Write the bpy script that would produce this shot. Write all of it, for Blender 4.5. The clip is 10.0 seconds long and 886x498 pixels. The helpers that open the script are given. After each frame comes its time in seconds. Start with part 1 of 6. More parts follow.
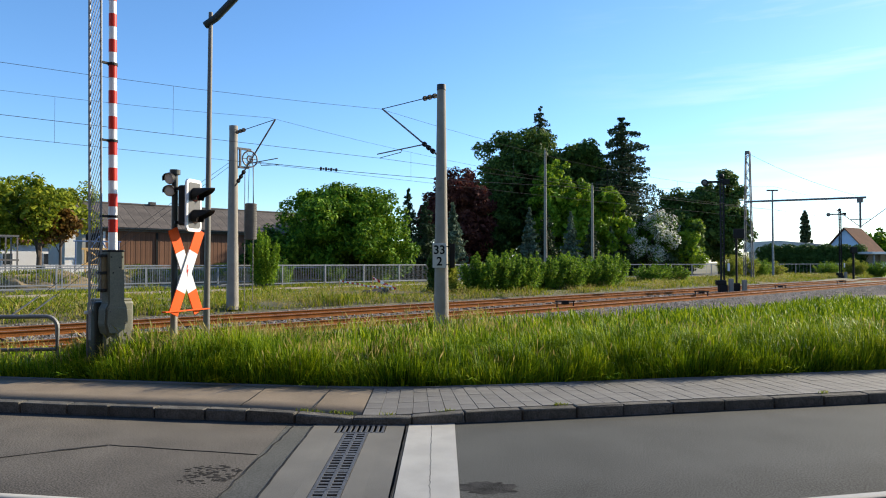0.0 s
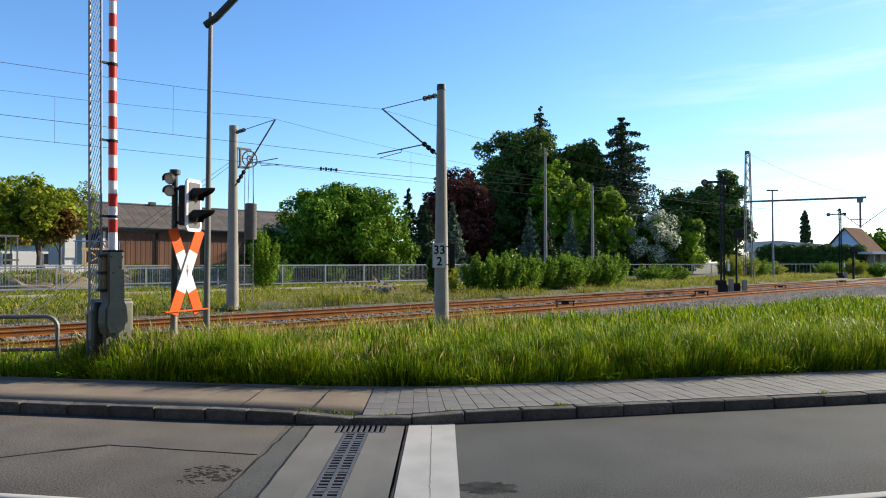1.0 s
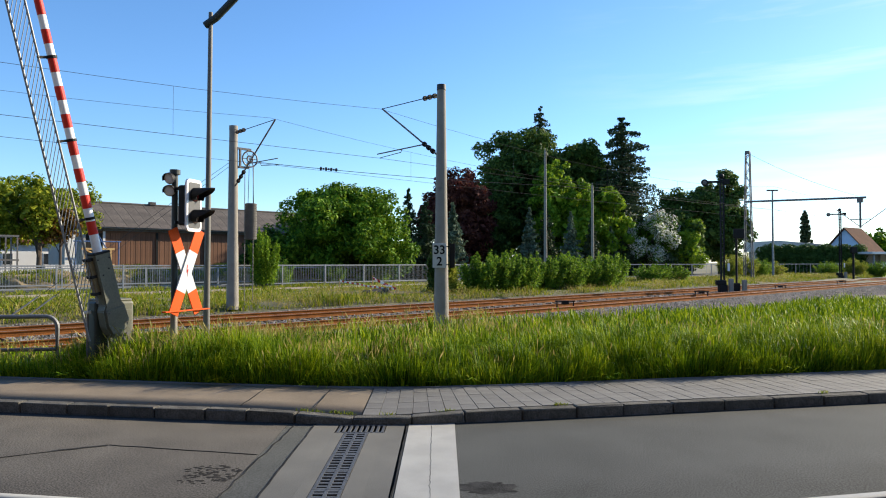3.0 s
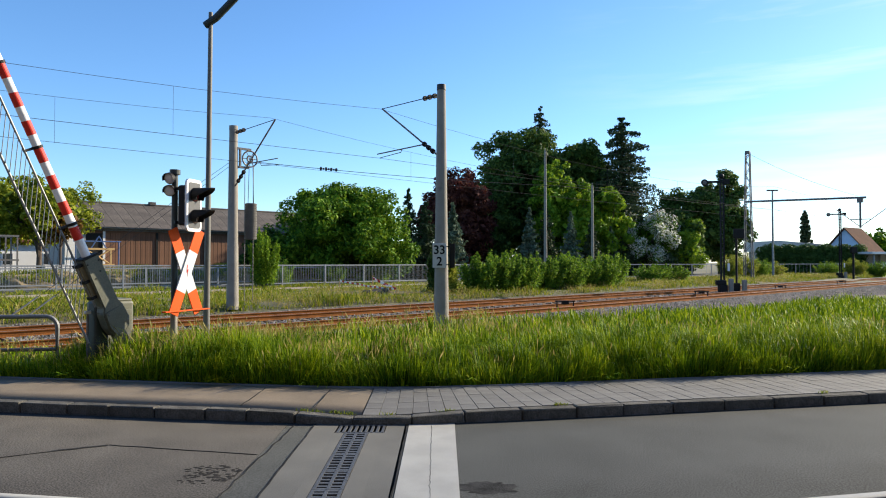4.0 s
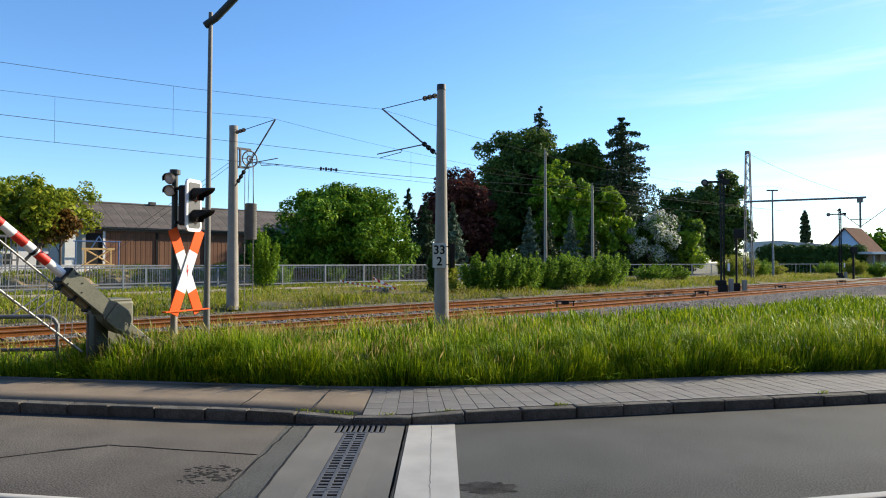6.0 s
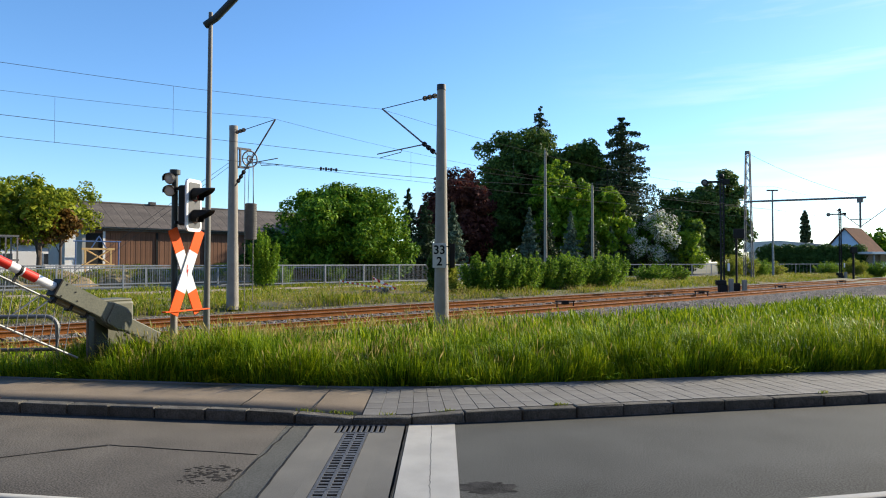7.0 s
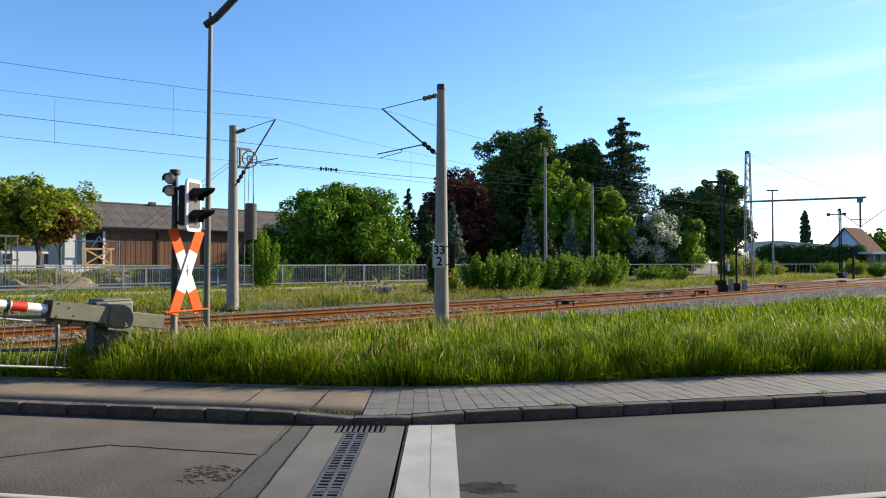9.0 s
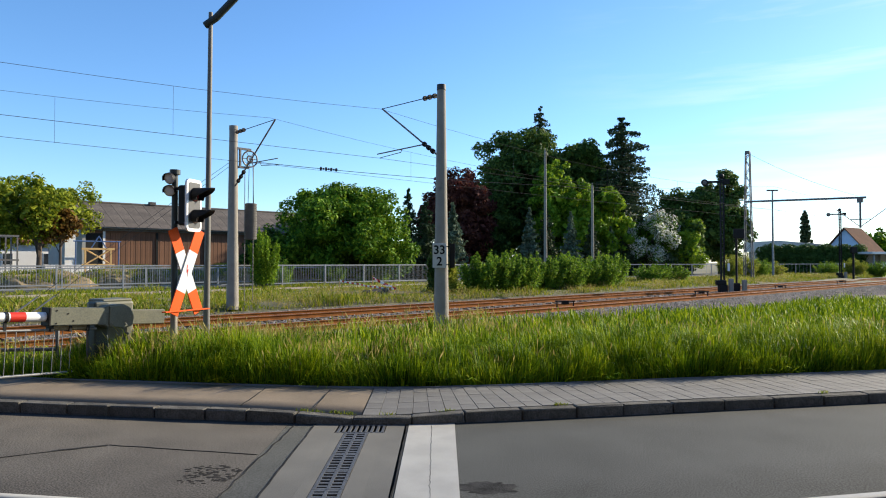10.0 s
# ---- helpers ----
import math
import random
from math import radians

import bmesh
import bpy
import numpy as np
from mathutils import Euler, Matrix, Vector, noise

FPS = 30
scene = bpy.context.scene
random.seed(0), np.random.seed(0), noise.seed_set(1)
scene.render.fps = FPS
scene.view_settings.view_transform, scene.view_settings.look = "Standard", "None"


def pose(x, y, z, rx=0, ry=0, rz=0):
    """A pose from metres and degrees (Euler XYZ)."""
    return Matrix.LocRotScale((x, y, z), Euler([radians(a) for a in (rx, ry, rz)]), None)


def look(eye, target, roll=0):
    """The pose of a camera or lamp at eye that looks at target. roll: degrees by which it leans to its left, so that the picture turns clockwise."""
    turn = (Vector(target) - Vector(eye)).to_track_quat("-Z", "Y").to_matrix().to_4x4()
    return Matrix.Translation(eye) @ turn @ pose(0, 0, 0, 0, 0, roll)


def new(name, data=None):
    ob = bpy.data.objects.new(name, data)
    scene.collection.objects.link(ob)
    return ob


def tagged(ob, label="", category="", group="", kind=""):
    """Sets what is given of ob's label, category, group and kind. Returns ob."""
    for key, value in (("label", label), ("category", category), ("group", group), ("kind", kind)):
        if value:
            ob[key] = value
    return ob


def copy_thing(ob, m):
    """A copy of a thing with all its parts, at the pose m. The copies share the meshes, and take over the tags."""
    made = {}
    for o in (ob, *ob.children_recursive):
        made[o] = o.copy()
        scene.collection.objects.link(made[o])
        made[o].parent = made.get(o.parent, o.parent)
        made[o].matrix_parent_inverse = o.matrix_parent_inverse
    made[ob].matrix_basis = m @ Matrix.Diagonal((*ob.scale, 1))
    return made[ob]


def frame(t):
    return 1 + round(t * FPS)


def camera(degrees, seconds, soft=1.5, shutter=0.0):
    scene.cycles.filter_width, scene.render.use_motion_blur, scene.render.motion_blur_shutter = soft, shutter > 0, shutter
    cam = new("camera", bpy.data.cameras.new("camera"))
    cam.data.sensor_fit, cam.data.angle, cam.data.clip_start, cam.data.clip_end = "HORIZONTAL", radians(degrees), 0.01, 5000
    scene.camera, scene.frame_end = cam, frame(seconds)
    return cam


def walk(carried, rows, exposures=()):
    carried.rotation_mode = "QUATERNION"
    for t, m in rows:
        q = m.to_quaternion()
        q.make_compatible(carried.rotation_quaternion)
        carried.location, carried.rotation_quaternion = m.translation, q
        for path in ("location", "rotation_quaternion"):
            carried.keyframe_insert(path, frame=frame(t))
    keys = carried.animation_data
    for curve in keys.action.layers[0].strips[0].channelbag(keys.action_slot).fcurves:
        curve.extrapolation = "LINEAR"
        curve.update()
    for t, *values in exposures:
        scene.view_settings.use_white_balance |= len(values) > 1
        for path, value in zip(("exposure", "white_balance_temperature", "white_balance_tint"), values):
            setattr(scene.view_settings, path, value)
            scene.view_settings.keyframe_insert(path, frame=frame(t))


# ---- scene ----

# camera: a tripod at the kerb, still for the whole clip
cam = camera(66.32, 10.0, soft=1.05)
EYE = pose(0, 0, 1.8, 91.146, 0, 0)
walk(cam, [(0.0, EYE), (10.0, EYE)], exposures=[(0.0, 0.92, 6480, 10), (10.0, 0.92, 6480, 10)])

# ---- light ----
SUN_EL, SUN_AZ = 24.0, 29.0          # degrees; azimuth counted from +x towards +y
world = bpy.data.worlds.new("sky_world")
scene.world = world
world.use_nodes = True
wn, wl = world.node_tree.nodes, world.node_tree.links
wn.clear()
sky = wn.new("ShaderNodeTexSky")
sky.sky_type = "NISHITA"
sky.sun_disc = False
sky.sun_elevation = radians(SUN_EL)
sky.sun_rotation = radians(90 - SUN_AZ)
sky.altitude, sky.air_density, sky.dust_density, sky.ozone_density = 400, 1.0, 0.35, 5.0
wbg = wn.new("ShaderNodeBackground")
wbg.inputs["Strength"].default_value = 0.125
wout = wn.new("ShaderNodeOutputWorld")
# thin cirrus over the sunny side of the sky
wtc, wmap, wcl, wsep = wn.new("ShaderNodeTexCoord"), wn.new("ShaderNodeMapping"), wn.new("ShaderNodeTexNoise"), wn.new("ShaderNodeSeparateXYZ")
wmap.inputs["Scale"].default_value = (1.6, 1.6, 16.0)
wmap.inputs["Rotation"].default_value = (0.0, radians(4), 0.0)
wcl.inputs["Scale"].default_value, wcl.inputs["Detail"].default_value, wcl.inputs["Roughness"].default_value = 1.7, 7, 0.55
wl.new(wtc.outputs["Generated"], wmap.inputs["Vector"])
wl.new(wmap.outputs[0], wcl.inputs["Vector"])
wr = wn.new("ShaderNodeValToRGB")
wr.color_ramp.elements[0].position, wr.color_ramp.elements[1].position = 0.5, 0.95
wl.new(wcl.outputs["Fac"], wr.inputs[0])
wl.new(wtc.outputs["Generated"], wsep.inputs[0])
wside = wn.new("ShaderNodeMapRange")
wside.inputs["From Min"].default_value, wside.inputs["From Max"].default_value = 0.15, 0.6
wl.new(wsep.outputs["X"], wside.inputs["Value"])
wmul = wn.new("ShaderNodeMath")
wmul.operation = "MULTIPLY"
wl.new(wr.outputs[0], wmul.inputs[0])
wl.new(wside.outputs[0], wmul.inputs[1])
whs = wn.new("ShaderNodeHueSaturation")
whs.inputs["Saturation"].default_value = 1.08
wl.new(sky.outputs[0], whs.inputs["Color"])
wmix = wn.new("ShaderNodeMix")
wmix.data_type = "RGBA"
wl.new(wmul.outputs[0], wmix.inputs[0])
wl.new(whs.outputs[0], wmix.inputs[6])
wmix.inputs[7].default_value = (5.6, 5.5, 5.3, 1)
wl.new(wmix.outputs[2], wbg.inputs["Color"])
wl.new(wbg.outputs[0], wout.inputs["Surface"])
sun_dir = Vector((math.cos(radians(SUN_EL)) * math.cos(radians(SUN_AZ)), math.cos(radians(SUN_EL)) * math.sin(radians(SUN_AZ)), math.sin(radians(SUN_EL))))
sun = new("sun", bpy.data.lights.new("sun", "SUN"))
sun.data.energy, sun.data.angle, sun.data.color = 5.0, radians(0.6), (1.0, 0.88, 0.68)
sun.matrix_world = look(sun_dir * 50, (0, 0, 0))


# ---- materials ----
def mat(name, a, b=None, rough=0.7, metal=0.0, scale=6.0, fine=60.0, bump=0.0, mixed=0.5, spec=0.5, stain=None, stain_scale=1.2, stain_cut=0.6, per_object=0.0, per_island=0.0, edge=(0.36, 0.64)):
    """Two-scale noise between colours a and b, optional stains, optional difference from piece to piece."""
    m = bpy.data.materials.new(name)
    m.use_nodes = True
    n, l = m.node_tree.nodes, m.node_tree.links
    bs = n["Principled BSDF"]
    b = b or tuple(c * 0.7 for c in a)
    tc = n.new("ShaderNodeTexCoord")
    big, small = n.new("ShaderNodeTexNoise"), n.new("ShaderNodeTexNoise")
    big.inputs["Scale"].default_value, small.inputs["Scale"].default_value = scale, fine
    big.inputs["Detail"].default_value = small.inputs["Detail"].default_value = 4
    for q in (big, small):
        l.new(tc.outputs["Object"], q.inputs["Vector"])
    add = n.new("ShaderNodeMix")
    add.data_type = "FLOAT"
    add.inputs[0].default_value = mixed
    l.new(big.outputs["Fac"], add.inputs[2])
    l.new(small.outputs["Fac"], add.inputs[3])
    ramp = n.new("ShaderNodeValToRGB")
    ramp.color_ramp.elements[0].position, ramp.color_ramp.elements[1].position = edge
    ramp.color_ramp.elements[0].color, ramp.color_ramp.elements[1].color = (*b, 1), (*a, 1)
    l.new(add.outputs[0], ramp.inputs[0])
    colour = ramp.outputs[0]
    if stain:
        sn = n.new("ShaderNodeTexNoise")
        sn.inputs["Scale"].default_value, sn.inputs["Detail"].default_value, sn.inputs["Roughness"].default_value = stain_scale, 6, 0.65
        l.new(tc.outputs["Object"], sn.inputs["Vector"])
        sr = n.new("ShaderNodeValToRGB")
        sr.color_ramp.elements[0].position, sr.color_ramp.elements[1].position = stain_cut, stain_cut + 0.12
        l.new(sn.outputs["Fac"], sr.inputs[0])
        mx = n.new("ShaderNodeMix")
        mx.data_type = "RGBA"
        l.new(sr.outputs[0], mx.inputs[0])
        l.new(colour, mx.inputs[6])
        mx.inputs[7].default_value = (*stain, 1)
        colour = mx.outputs[2]
    if per_object or per_island:
        src = n.new("ShaderNodeObjectInfo").outputs["Random"] if per_object else n.new("ShaderNodeNewGeometry").outputs["Random Per Island"]
        amount = per_object or per_island
        mr = n.new("ShaderNodeMapRange")
        mr.inputs["To Min"].default_value, mr.inputs["To Max"].default_value = 1 - amount, 1 + amount
        l.new(src, mr.inputs["Value"])
        hs = n.new("ShaderNodeHueSaturation")
        l.new(mr.outputs[0], hs.inputs["Value"])
        l.new(colour, hs.inputs["Color"])
        colour = hs.outputs[0]
    l.new(colour, bs.inputs["Base Color"])
    bs.inputs["Roughness"].default_value, bs.inputs["Metallic"].default_value = rough, metal
    bs.inputs["Specular IOR Level"].default_value = spec
    if bump:
        bp = n.new("ShaderNodeBump")
        bp.inputs["Strength"].default_value, bp.inputs["Distance"].default_value = bump, 0.01
        l.new(small.outputs["Fac"], bp.inputs["Height"])
        l.new(bp.outputs[0], bs.inputs["Normal"])
    return m


def leaf_mat(name, dark, mid, light, through_light=0.45, rough=0.55):
    """Leaves that let part of the light through; the colour differs from leaf to leaf and from branch to branch."""
    m = bpy.data.materials.new(name)
    m.use_nodes = True
    n, l = m.node_tree.nodes, m.node_tree.links
    bs, out = n["Principled BSDF"], n["Material Output"]
    geo = n.new("ShaderNodeNewGeometry")
    tc = n.new("ShaderNodeTexCoord")
    tx = n.new("ShaderNodeTexNoise")
    tx.inputs["Scale"].default_value = 0.9
    l.new(tc.outputs["Object"], tx.inputs["Vector"])
    mx = n.new("ShaderNodeMix")
    mx.data_type = "FLOAT"
    mx.inputs[0].default_value = 0.5
    l.new(geo.outputs["Random Per Island"], mx.inputs[2])
    l.new(tx.outputs["Fac"], mx.inputs[3])
    r = n.new("ShaderNodeValToRGB")
    r.color_ramp.elements[0].color, r.color_ramp.elements[1].color = (*dark, 1), (*light, 1)
    r.color_ramp.elements[0].position, r.color_ramp.elements[1].position = 0.22, 0.8
    e = r.color_ramp.elements.new(0.5)
    e.color = (*mid, 1)
    l.new(mx.outputs[0], r.inputs[0])
    l.new(r.outputs[0], bs.inputs["Base Color"])
    bs.inputs["Roughness"].default_value = rough
    bs.inputs["Specular IOR Level"].default_value = 0.08
    tr = n.new("ShaderNodeBsdfTranslucent")
    hs = n.new("ShaderNodeHueSaturation")
    hs.inputs["Value"].default_value, hs.inputs["Hue"].default_value = 1.5, 0.485
    l.new(r.outputs[0], hs.inputs["Color"])
    l.new(hs.outputs[0], tr.inputs["Color"])
    ms = n.new("ShaderNodeMixShader")
    ms.inputs[0].default_value = through_light
    l.new(bs.outputs[0], ms.inputs[1])
    l.new(tr.outputs[0], ms.inputs[2])
    l.new(ms.outputs[0], out.inputs["Surface"])
    return m


M_ASPHALT = mat("asphalt", (0.108, 0.111, 0.106), (0.017, 0.018, 0.017), rough=0.9, scale=1.2, fine=75, bump=0.15, mixed=0.86, edge=(0.36, 0.66), spec=0.12, stain=(0.066, 0.064, 0.061), stain_scale=0.7, stain_cut=0.66)
M_ASPHALT_OLD = mat("asphalt_old", (0.138, 0.127, 0.112), (0.023, 0.021, 0.019), rough=0.9, scale=1.6, fine=70, bump=0.2, mixed=0.84, edge=(0.36, 0.66), spec=0.12, stain=(0.07, 0.066, 0.06), stain_scale=0.9, stain_cut=0.64)
M_TAR = mat("tar", (0.045, 0.042, 0.038), (0.022, 0.021, 0.02), rough=0.9, fine=90, spec=0.08)
M_PATCH = mat("asphalt_patch", (0.055, 0.055, 0.054), (0.008, 0.008, 0.008), rough=0.9, scale=6, fine=80, bump=0.5, spec=0.08)
M_WALKWAY = mat("walkway_asphalt", (0.255, 0.205, 0.148), (0.155, 0.126, 0.094), rough=0.95, spec=0.15, scale=1.4, fine=80, bump=0.4, stain=(0.11, 0.10, 0.092), stain_scale=1.1, stain_cut=0.6)
M_CONCRETE = mat("concrete_slab", (0.100, 0.097, 0.087), (0.060, 0.058, 0.052), rough=0.85, scale=1.5, fine=120, bump=0.3, stain=(0.08, 0.08, 0.078), stain_scale=1.6)
M_PAVER = mat("paver", (0.165, 0.158, 0.142), (0.105, 0.10, 0.092), rough=0.85, scale=3, fine=120, bump=0.3, per_object=0.12)
M_KERB = mat("kerb_stone", (0.15, 0.14, 0.12), (0.045, 0.043, 0.038), rough=0.9, spec=0.15, scale=6, fine=60, bump=0.9, stain=(0.11, 0.11, 0.11), stain_scale=3, per_object=0.15)
M_EDGE = mat("edging", (0.16, 0.155, 0.15), (0.09, 0.09, 0.085), rough=0.9, scale=4, bump=0.4)
M_SOIL = mat("joint_soil", (0.07, 0.06, 0.045), (0.035, 0.03, 0.025), rough=0.95, scale=8)
M_JOINT = mat("sanded_joint", (0.10, 0.09, 0.072), (0.05, 0.046, 0.038), rough=0.95, scale=8)
M_ROADPAINT = mat("road_paint", (0.32, 0.315, 0.295), (0.235, 0.232, 0.216), rough=0.7, scale=3, fine=140, bump=0.2, stain=(0.22, 0.22, 0.215), stain_scale=7, stain_cut=0.66)
M_IRON = mat("cast_iron", (0.13, 0.13, 0.13), (0.07, 0.07, 0.07), rough=0.6, metal=0.5, scale=20)
M_DARK = mat("near_black", (0.012, 0.012, 0.012), rough=0.9)
M_GROUND = mat("ground", (0.115, 0.10, 0.042), (0.055, 0.058, 0.02), rough=0.95, scale=0.3, fine=8, bump=0.6, stain=(0.24, 0.185, 0.11), stain_scale=0.12, stain_cut=0.56)
M_BALLAST = mat("ballast_stone", (0.23, 0.212, 0.198), (0.085, 0.08, 0.076), rough=0.95, spec=0.1, scale=2, fine=25, bump=0.5, per_island=0.55)
M_BED = mat("ballast_bed", (0.15, 0.115, 0.08), (0.045, 0.038, 0.03), rough=0.95, scale=2, fine=30, bump=1.0, stain=(0.18, 0.135, 0.095), stain_scale=0.6)
M_RAIL = mat("rusty_rail", (0.30, 0.115, 0.03), (0.13, 0.05, 0.016), spec=0.1, rough=0.9, scale=2, fine=40, bump=0.3)
M_RAILTOP = mat("rail_top", (0.62, 0.5, 0.43), (0.45, 0.3, 0.22), rough=0.35, metal=0.7, scale=1.0, fine=20)
M_SLEEPER = mat("sleeper_wood", (0.24, 0.14, 0.075), (0.12, 0.075, 0.045), rough=0.9, scale=4, fine=50, bump=0.5, per_object=0.2)
M_MAST = mat("mast_concrete", (0.30, 0.27, 0.225), (0.22, 0.20, 0.165), rough=0.85, scale=2.5, fine=60, bump=0.25, stain=(0.17, 0.155, 0.13), stain_scale=2.0, stain_cut=0.58)
M_WEIGHT = mat("weight_concrete", (0.15, 0.14, 0.12), (0.09, 0.085, 0.075), rough=0.9, scale=3, fine=50)
M_CAP = mat("mast_cap", (0.03, 0.03, 0.03), rough=0.6)
M_GALV = mat("galvanised", (0.27, 0.275, 0.275), (0.16, 0.165, 0.165), rough=0.55, metal=0.4, scale=6)
M_STEEL_OLD = mat("weathered_steel", (0.20, 0.19, 0.175), (0.10, 0.09, 0.085), rough=0.6, metal=0.4, scale=8, stain=(0.18, 0.09, 0.045), stain_scale=3)
M_WIRE = mat("wire", (0.05, 0.05, 0.054), rough=0.8, spec=0.1)
M_POLE = mat("lamp_pole", (0.17, 0.16, 0.135), (0.11, 0.105, 0.09), rough=0.6, metal=0.1, scale=3)
M_BLACK = mat("black_paint", (0.016, 0.015, 0.014), rough=0.6, scale=4, spec=0.2)
M_FACE = mat("dull_black_face", (0.07, 0.07, 0.072), (0.04, 0.04, 0.042), rough=0.6, scale=6)
M_WHITE = mat("white_enamel", (0.80, 0.80, 0.80), (0.72, 0.72, 0.71), rough=0.4, scale=3, fine=40)
M_SHEET = mat("reflective_sheet", (0.62, 0.63, 0.64), (0.54, 0.55, 0.56), rough=0.5, scale=3, fine=40)
M_RED = mat("barrier_red", (0.58, 0.03, 0.016), (0.48, 0.025, 0.014), spec=0.25, rough=0.45, scale=3)
M_ORANGE = mat("reflective_orange", (0.76, 0.095, 0.008), (0.66, 0.08, 0.006), spec=0.15, rough=0.6, scale=3)
M_OLIVE = mat("grey_green_paint", (0.135, 0.135, 0.092), (0.075, 0.078, 0.056), rough=0.6, scale=3, fine=50, stain=(0.12, 0.12, 0.10), stain_scale=5, stain_cut=0.62)
M_DARKGREEN = mat("dark_green_paint", (0.028, 0.040, 0.034), (0.018, 0.026, 0.022), rough=0.55, scale=3)
M_LENS_RED = mat("red_lens", (0.13, 0.02, 0.015), rough=0.2)
M_LENS_AMBER = mat("amber_lens", (0.16, 0.10, 0.08), rough=0.2)
M_FENCE = mat("fence_galvanised", (0.28, 0.29, 0.30), (0.20, 0.21, 0.22), rough=0.55, metal=0.1, scale=2)
M_BARN_WALL = mat("barn_boards", (0.20, 0.095, 0.05), (0.13, 0.06, 0.032), rough=0.85, scale=1.0, fine=14, per_object=0.18, bump=0.3)
M_BARN_ROOF = mat("barn_roof", (0.135, 0.115, 0.100), (0.07, 0.062, 0.056), rough=0.95, spec=0.15, scale=0.7, fine=6, stain=(0.055, 0.045, 0.038), stain_scale=0.5, per_object=0.12)
M_BARN_GREY = mat("barn_render", (0.36, 0.36, 0.34), (0.28, 0.28, 0.27), rough=0.9, scale=0.8)
# dull brown of the unseen blocks that hold back sky light
M_BLOCKER = mat("blocker_brown", (0.13, 0.10, 0.08), (0.085, 0.065, 0.052), rough=0.9, scale=0.8)
M_PLASTER = mat("white_plaster", (0.78, 0.77, 0.75), (0.68, 0.67, 0.66), rough=0.9, scale=0.7, fine=10)
M_BLUEWALL = mat("pale_blue_plaster", (0.45, 0.60, 0.78), (0.40, 0.54, 0.72), rough=0.9, scale=0.7)
M_TILE = mat("roof_tile", (0.12, 0.052, 0.032), (0.07, 0.034, 0.023), spec=0.08, rough=0.95, scale=1.0, fine=8)
M_YELLOWWOOD = mat("fresh_timber", (0.62, 0.40, 0.16), (0.5, 0.3, 0.11), rough=0.7, scale=4)
M_BLUESTEEL = mat("blue_steel", (0.06, 0.13, 0.32), rough=0.5)
M_TRUNK = mat("bark", (0.12, 0.09, 0.065), (0.06, 0.045, 0.035), rough=0.95, scale=3, fine=30, bump=0.8)
M_GLASS = mat("window_glass", (0.03, 0.035, 0.04), rough=0.08, spec=0.8)
M_SIGNGREY = mat("sign_face", (0.56, 0.55, 0.51), (0.48, 0.47, 0.44), rough=0.6, scale=8)
M_CARWHITE = mat("car_paint", (0.75, 0.76, 0.78), rough=0.25, scale=2)
M_SAND = mat("sandy_path", (0.34, 0.27, 0.18), (0.22, 0.17, 0.11), rough=0.95, scale=0.8, fine=12, bump=0.5)
M_EARTH = mat("earth_heap", (0.26, 0.19, 0.115), (0.12, 0.10, 0.045), rough=0.95, scale=0.9, fine=9, bump=0.8)
M_OCHRE = mat("dull_ochre", (0.20, 0.155, 0.07), (0.13, 0.10, 0.05), rough=0.7)
M_RUBBER = mat("rubber", (0.02, 0.02, 0.02), rough=0.8)

L_GRASS = leaf_mat("grass_blade", (0.016, 0.056, 0.001), (0.115, 0.215, 0.005), (0.38, 0.44, 0.016), 0.2)
L_STRAW = leaf_mat("straw", (0.16, 0.15, 0.035), (0.27, 0.235, 0.065), (0.38, 0.32, 0.11), 0.3)
L_WEED = leaf_mat("weeds", (0.06, 0.11, 0.006), (0.15, 0.20, 0.012), (0.32, 0.29, 0.035), 0.3)
L_GREEN = leaf_mat("leaf_green", (0.020, 0.064, 0.005), (0.072, 0.168, 0.011), (0.23, 0.34, 0.026), 0.18)
L_LIME = leaf_mat("leaf_lime", (0.05, 0.12, 0.009), (0.13, 0.24, 0.016), (0.26, 0.37, 0.026), 0.28)
L_DARK = leaf_mat("leaf_dark", (0.024, 0.054, 0.013), (0.055, 0.108, 0.022), (0.13, 0.19, 0.038), 0.22)
L_PURPLE = leaf_mat("leaf_purple", (0.040, 0.013, 0.012), (0.095, 0.032, 0.024), (0.18, 0.068, 0.040), 0.22)
L_SPRUCE = leaf_mat("needle_dark", (0.018, 0.034, 0.016), (0.038, 0.064, 0.027), (0.075, 0.105, 0.045), 0.08)
L_BLUESPRUCE = leaf_mat("needle_blue", (0.055, 0.085, 0.055), (0.10, 0.145, 0.095), (0.17, 0.22, 0.14), 0.15)
L_RUST = leaf_mat("leaf_rust", (0.05, 0.03, 0.008), (0.12, 0.065, 0.015), (0.22, 0.14, 0.025), 0.3)
L_YOUNG = leaf_mat("leaf_young", (0.05, 0.085, 0.008), (0.15, 0.20, 0.014), (0.34, 0.36, 0.035), 0.32)
L_WHITE = leaf_mat("blossom", (0.42, 0.42, 0.36), (0.6, 0.6, 0.54), (0.75, 0.75, 0.7), 0.3)
L_HEDGE = leaf_mat("hedge_leaf", (0.026, 0.06, 0.014), (0.05, 0.105, 0.024), (0.09, 0.15, 0.036), 0.2)
L_BUSH = leaf_mat("bush_leaf", (0.035, 0.095, 0.010), (0.10, 0.205, 0.018), (0.22, 0.32, 0.032), 0.36)
L_YELLOWBUSH = leaf_mat("bush_yellow", (0.09, 0.13, 0.016), (0.18, 0.23, 0.025), (0.32, 0.31, 0.05), 0.38)


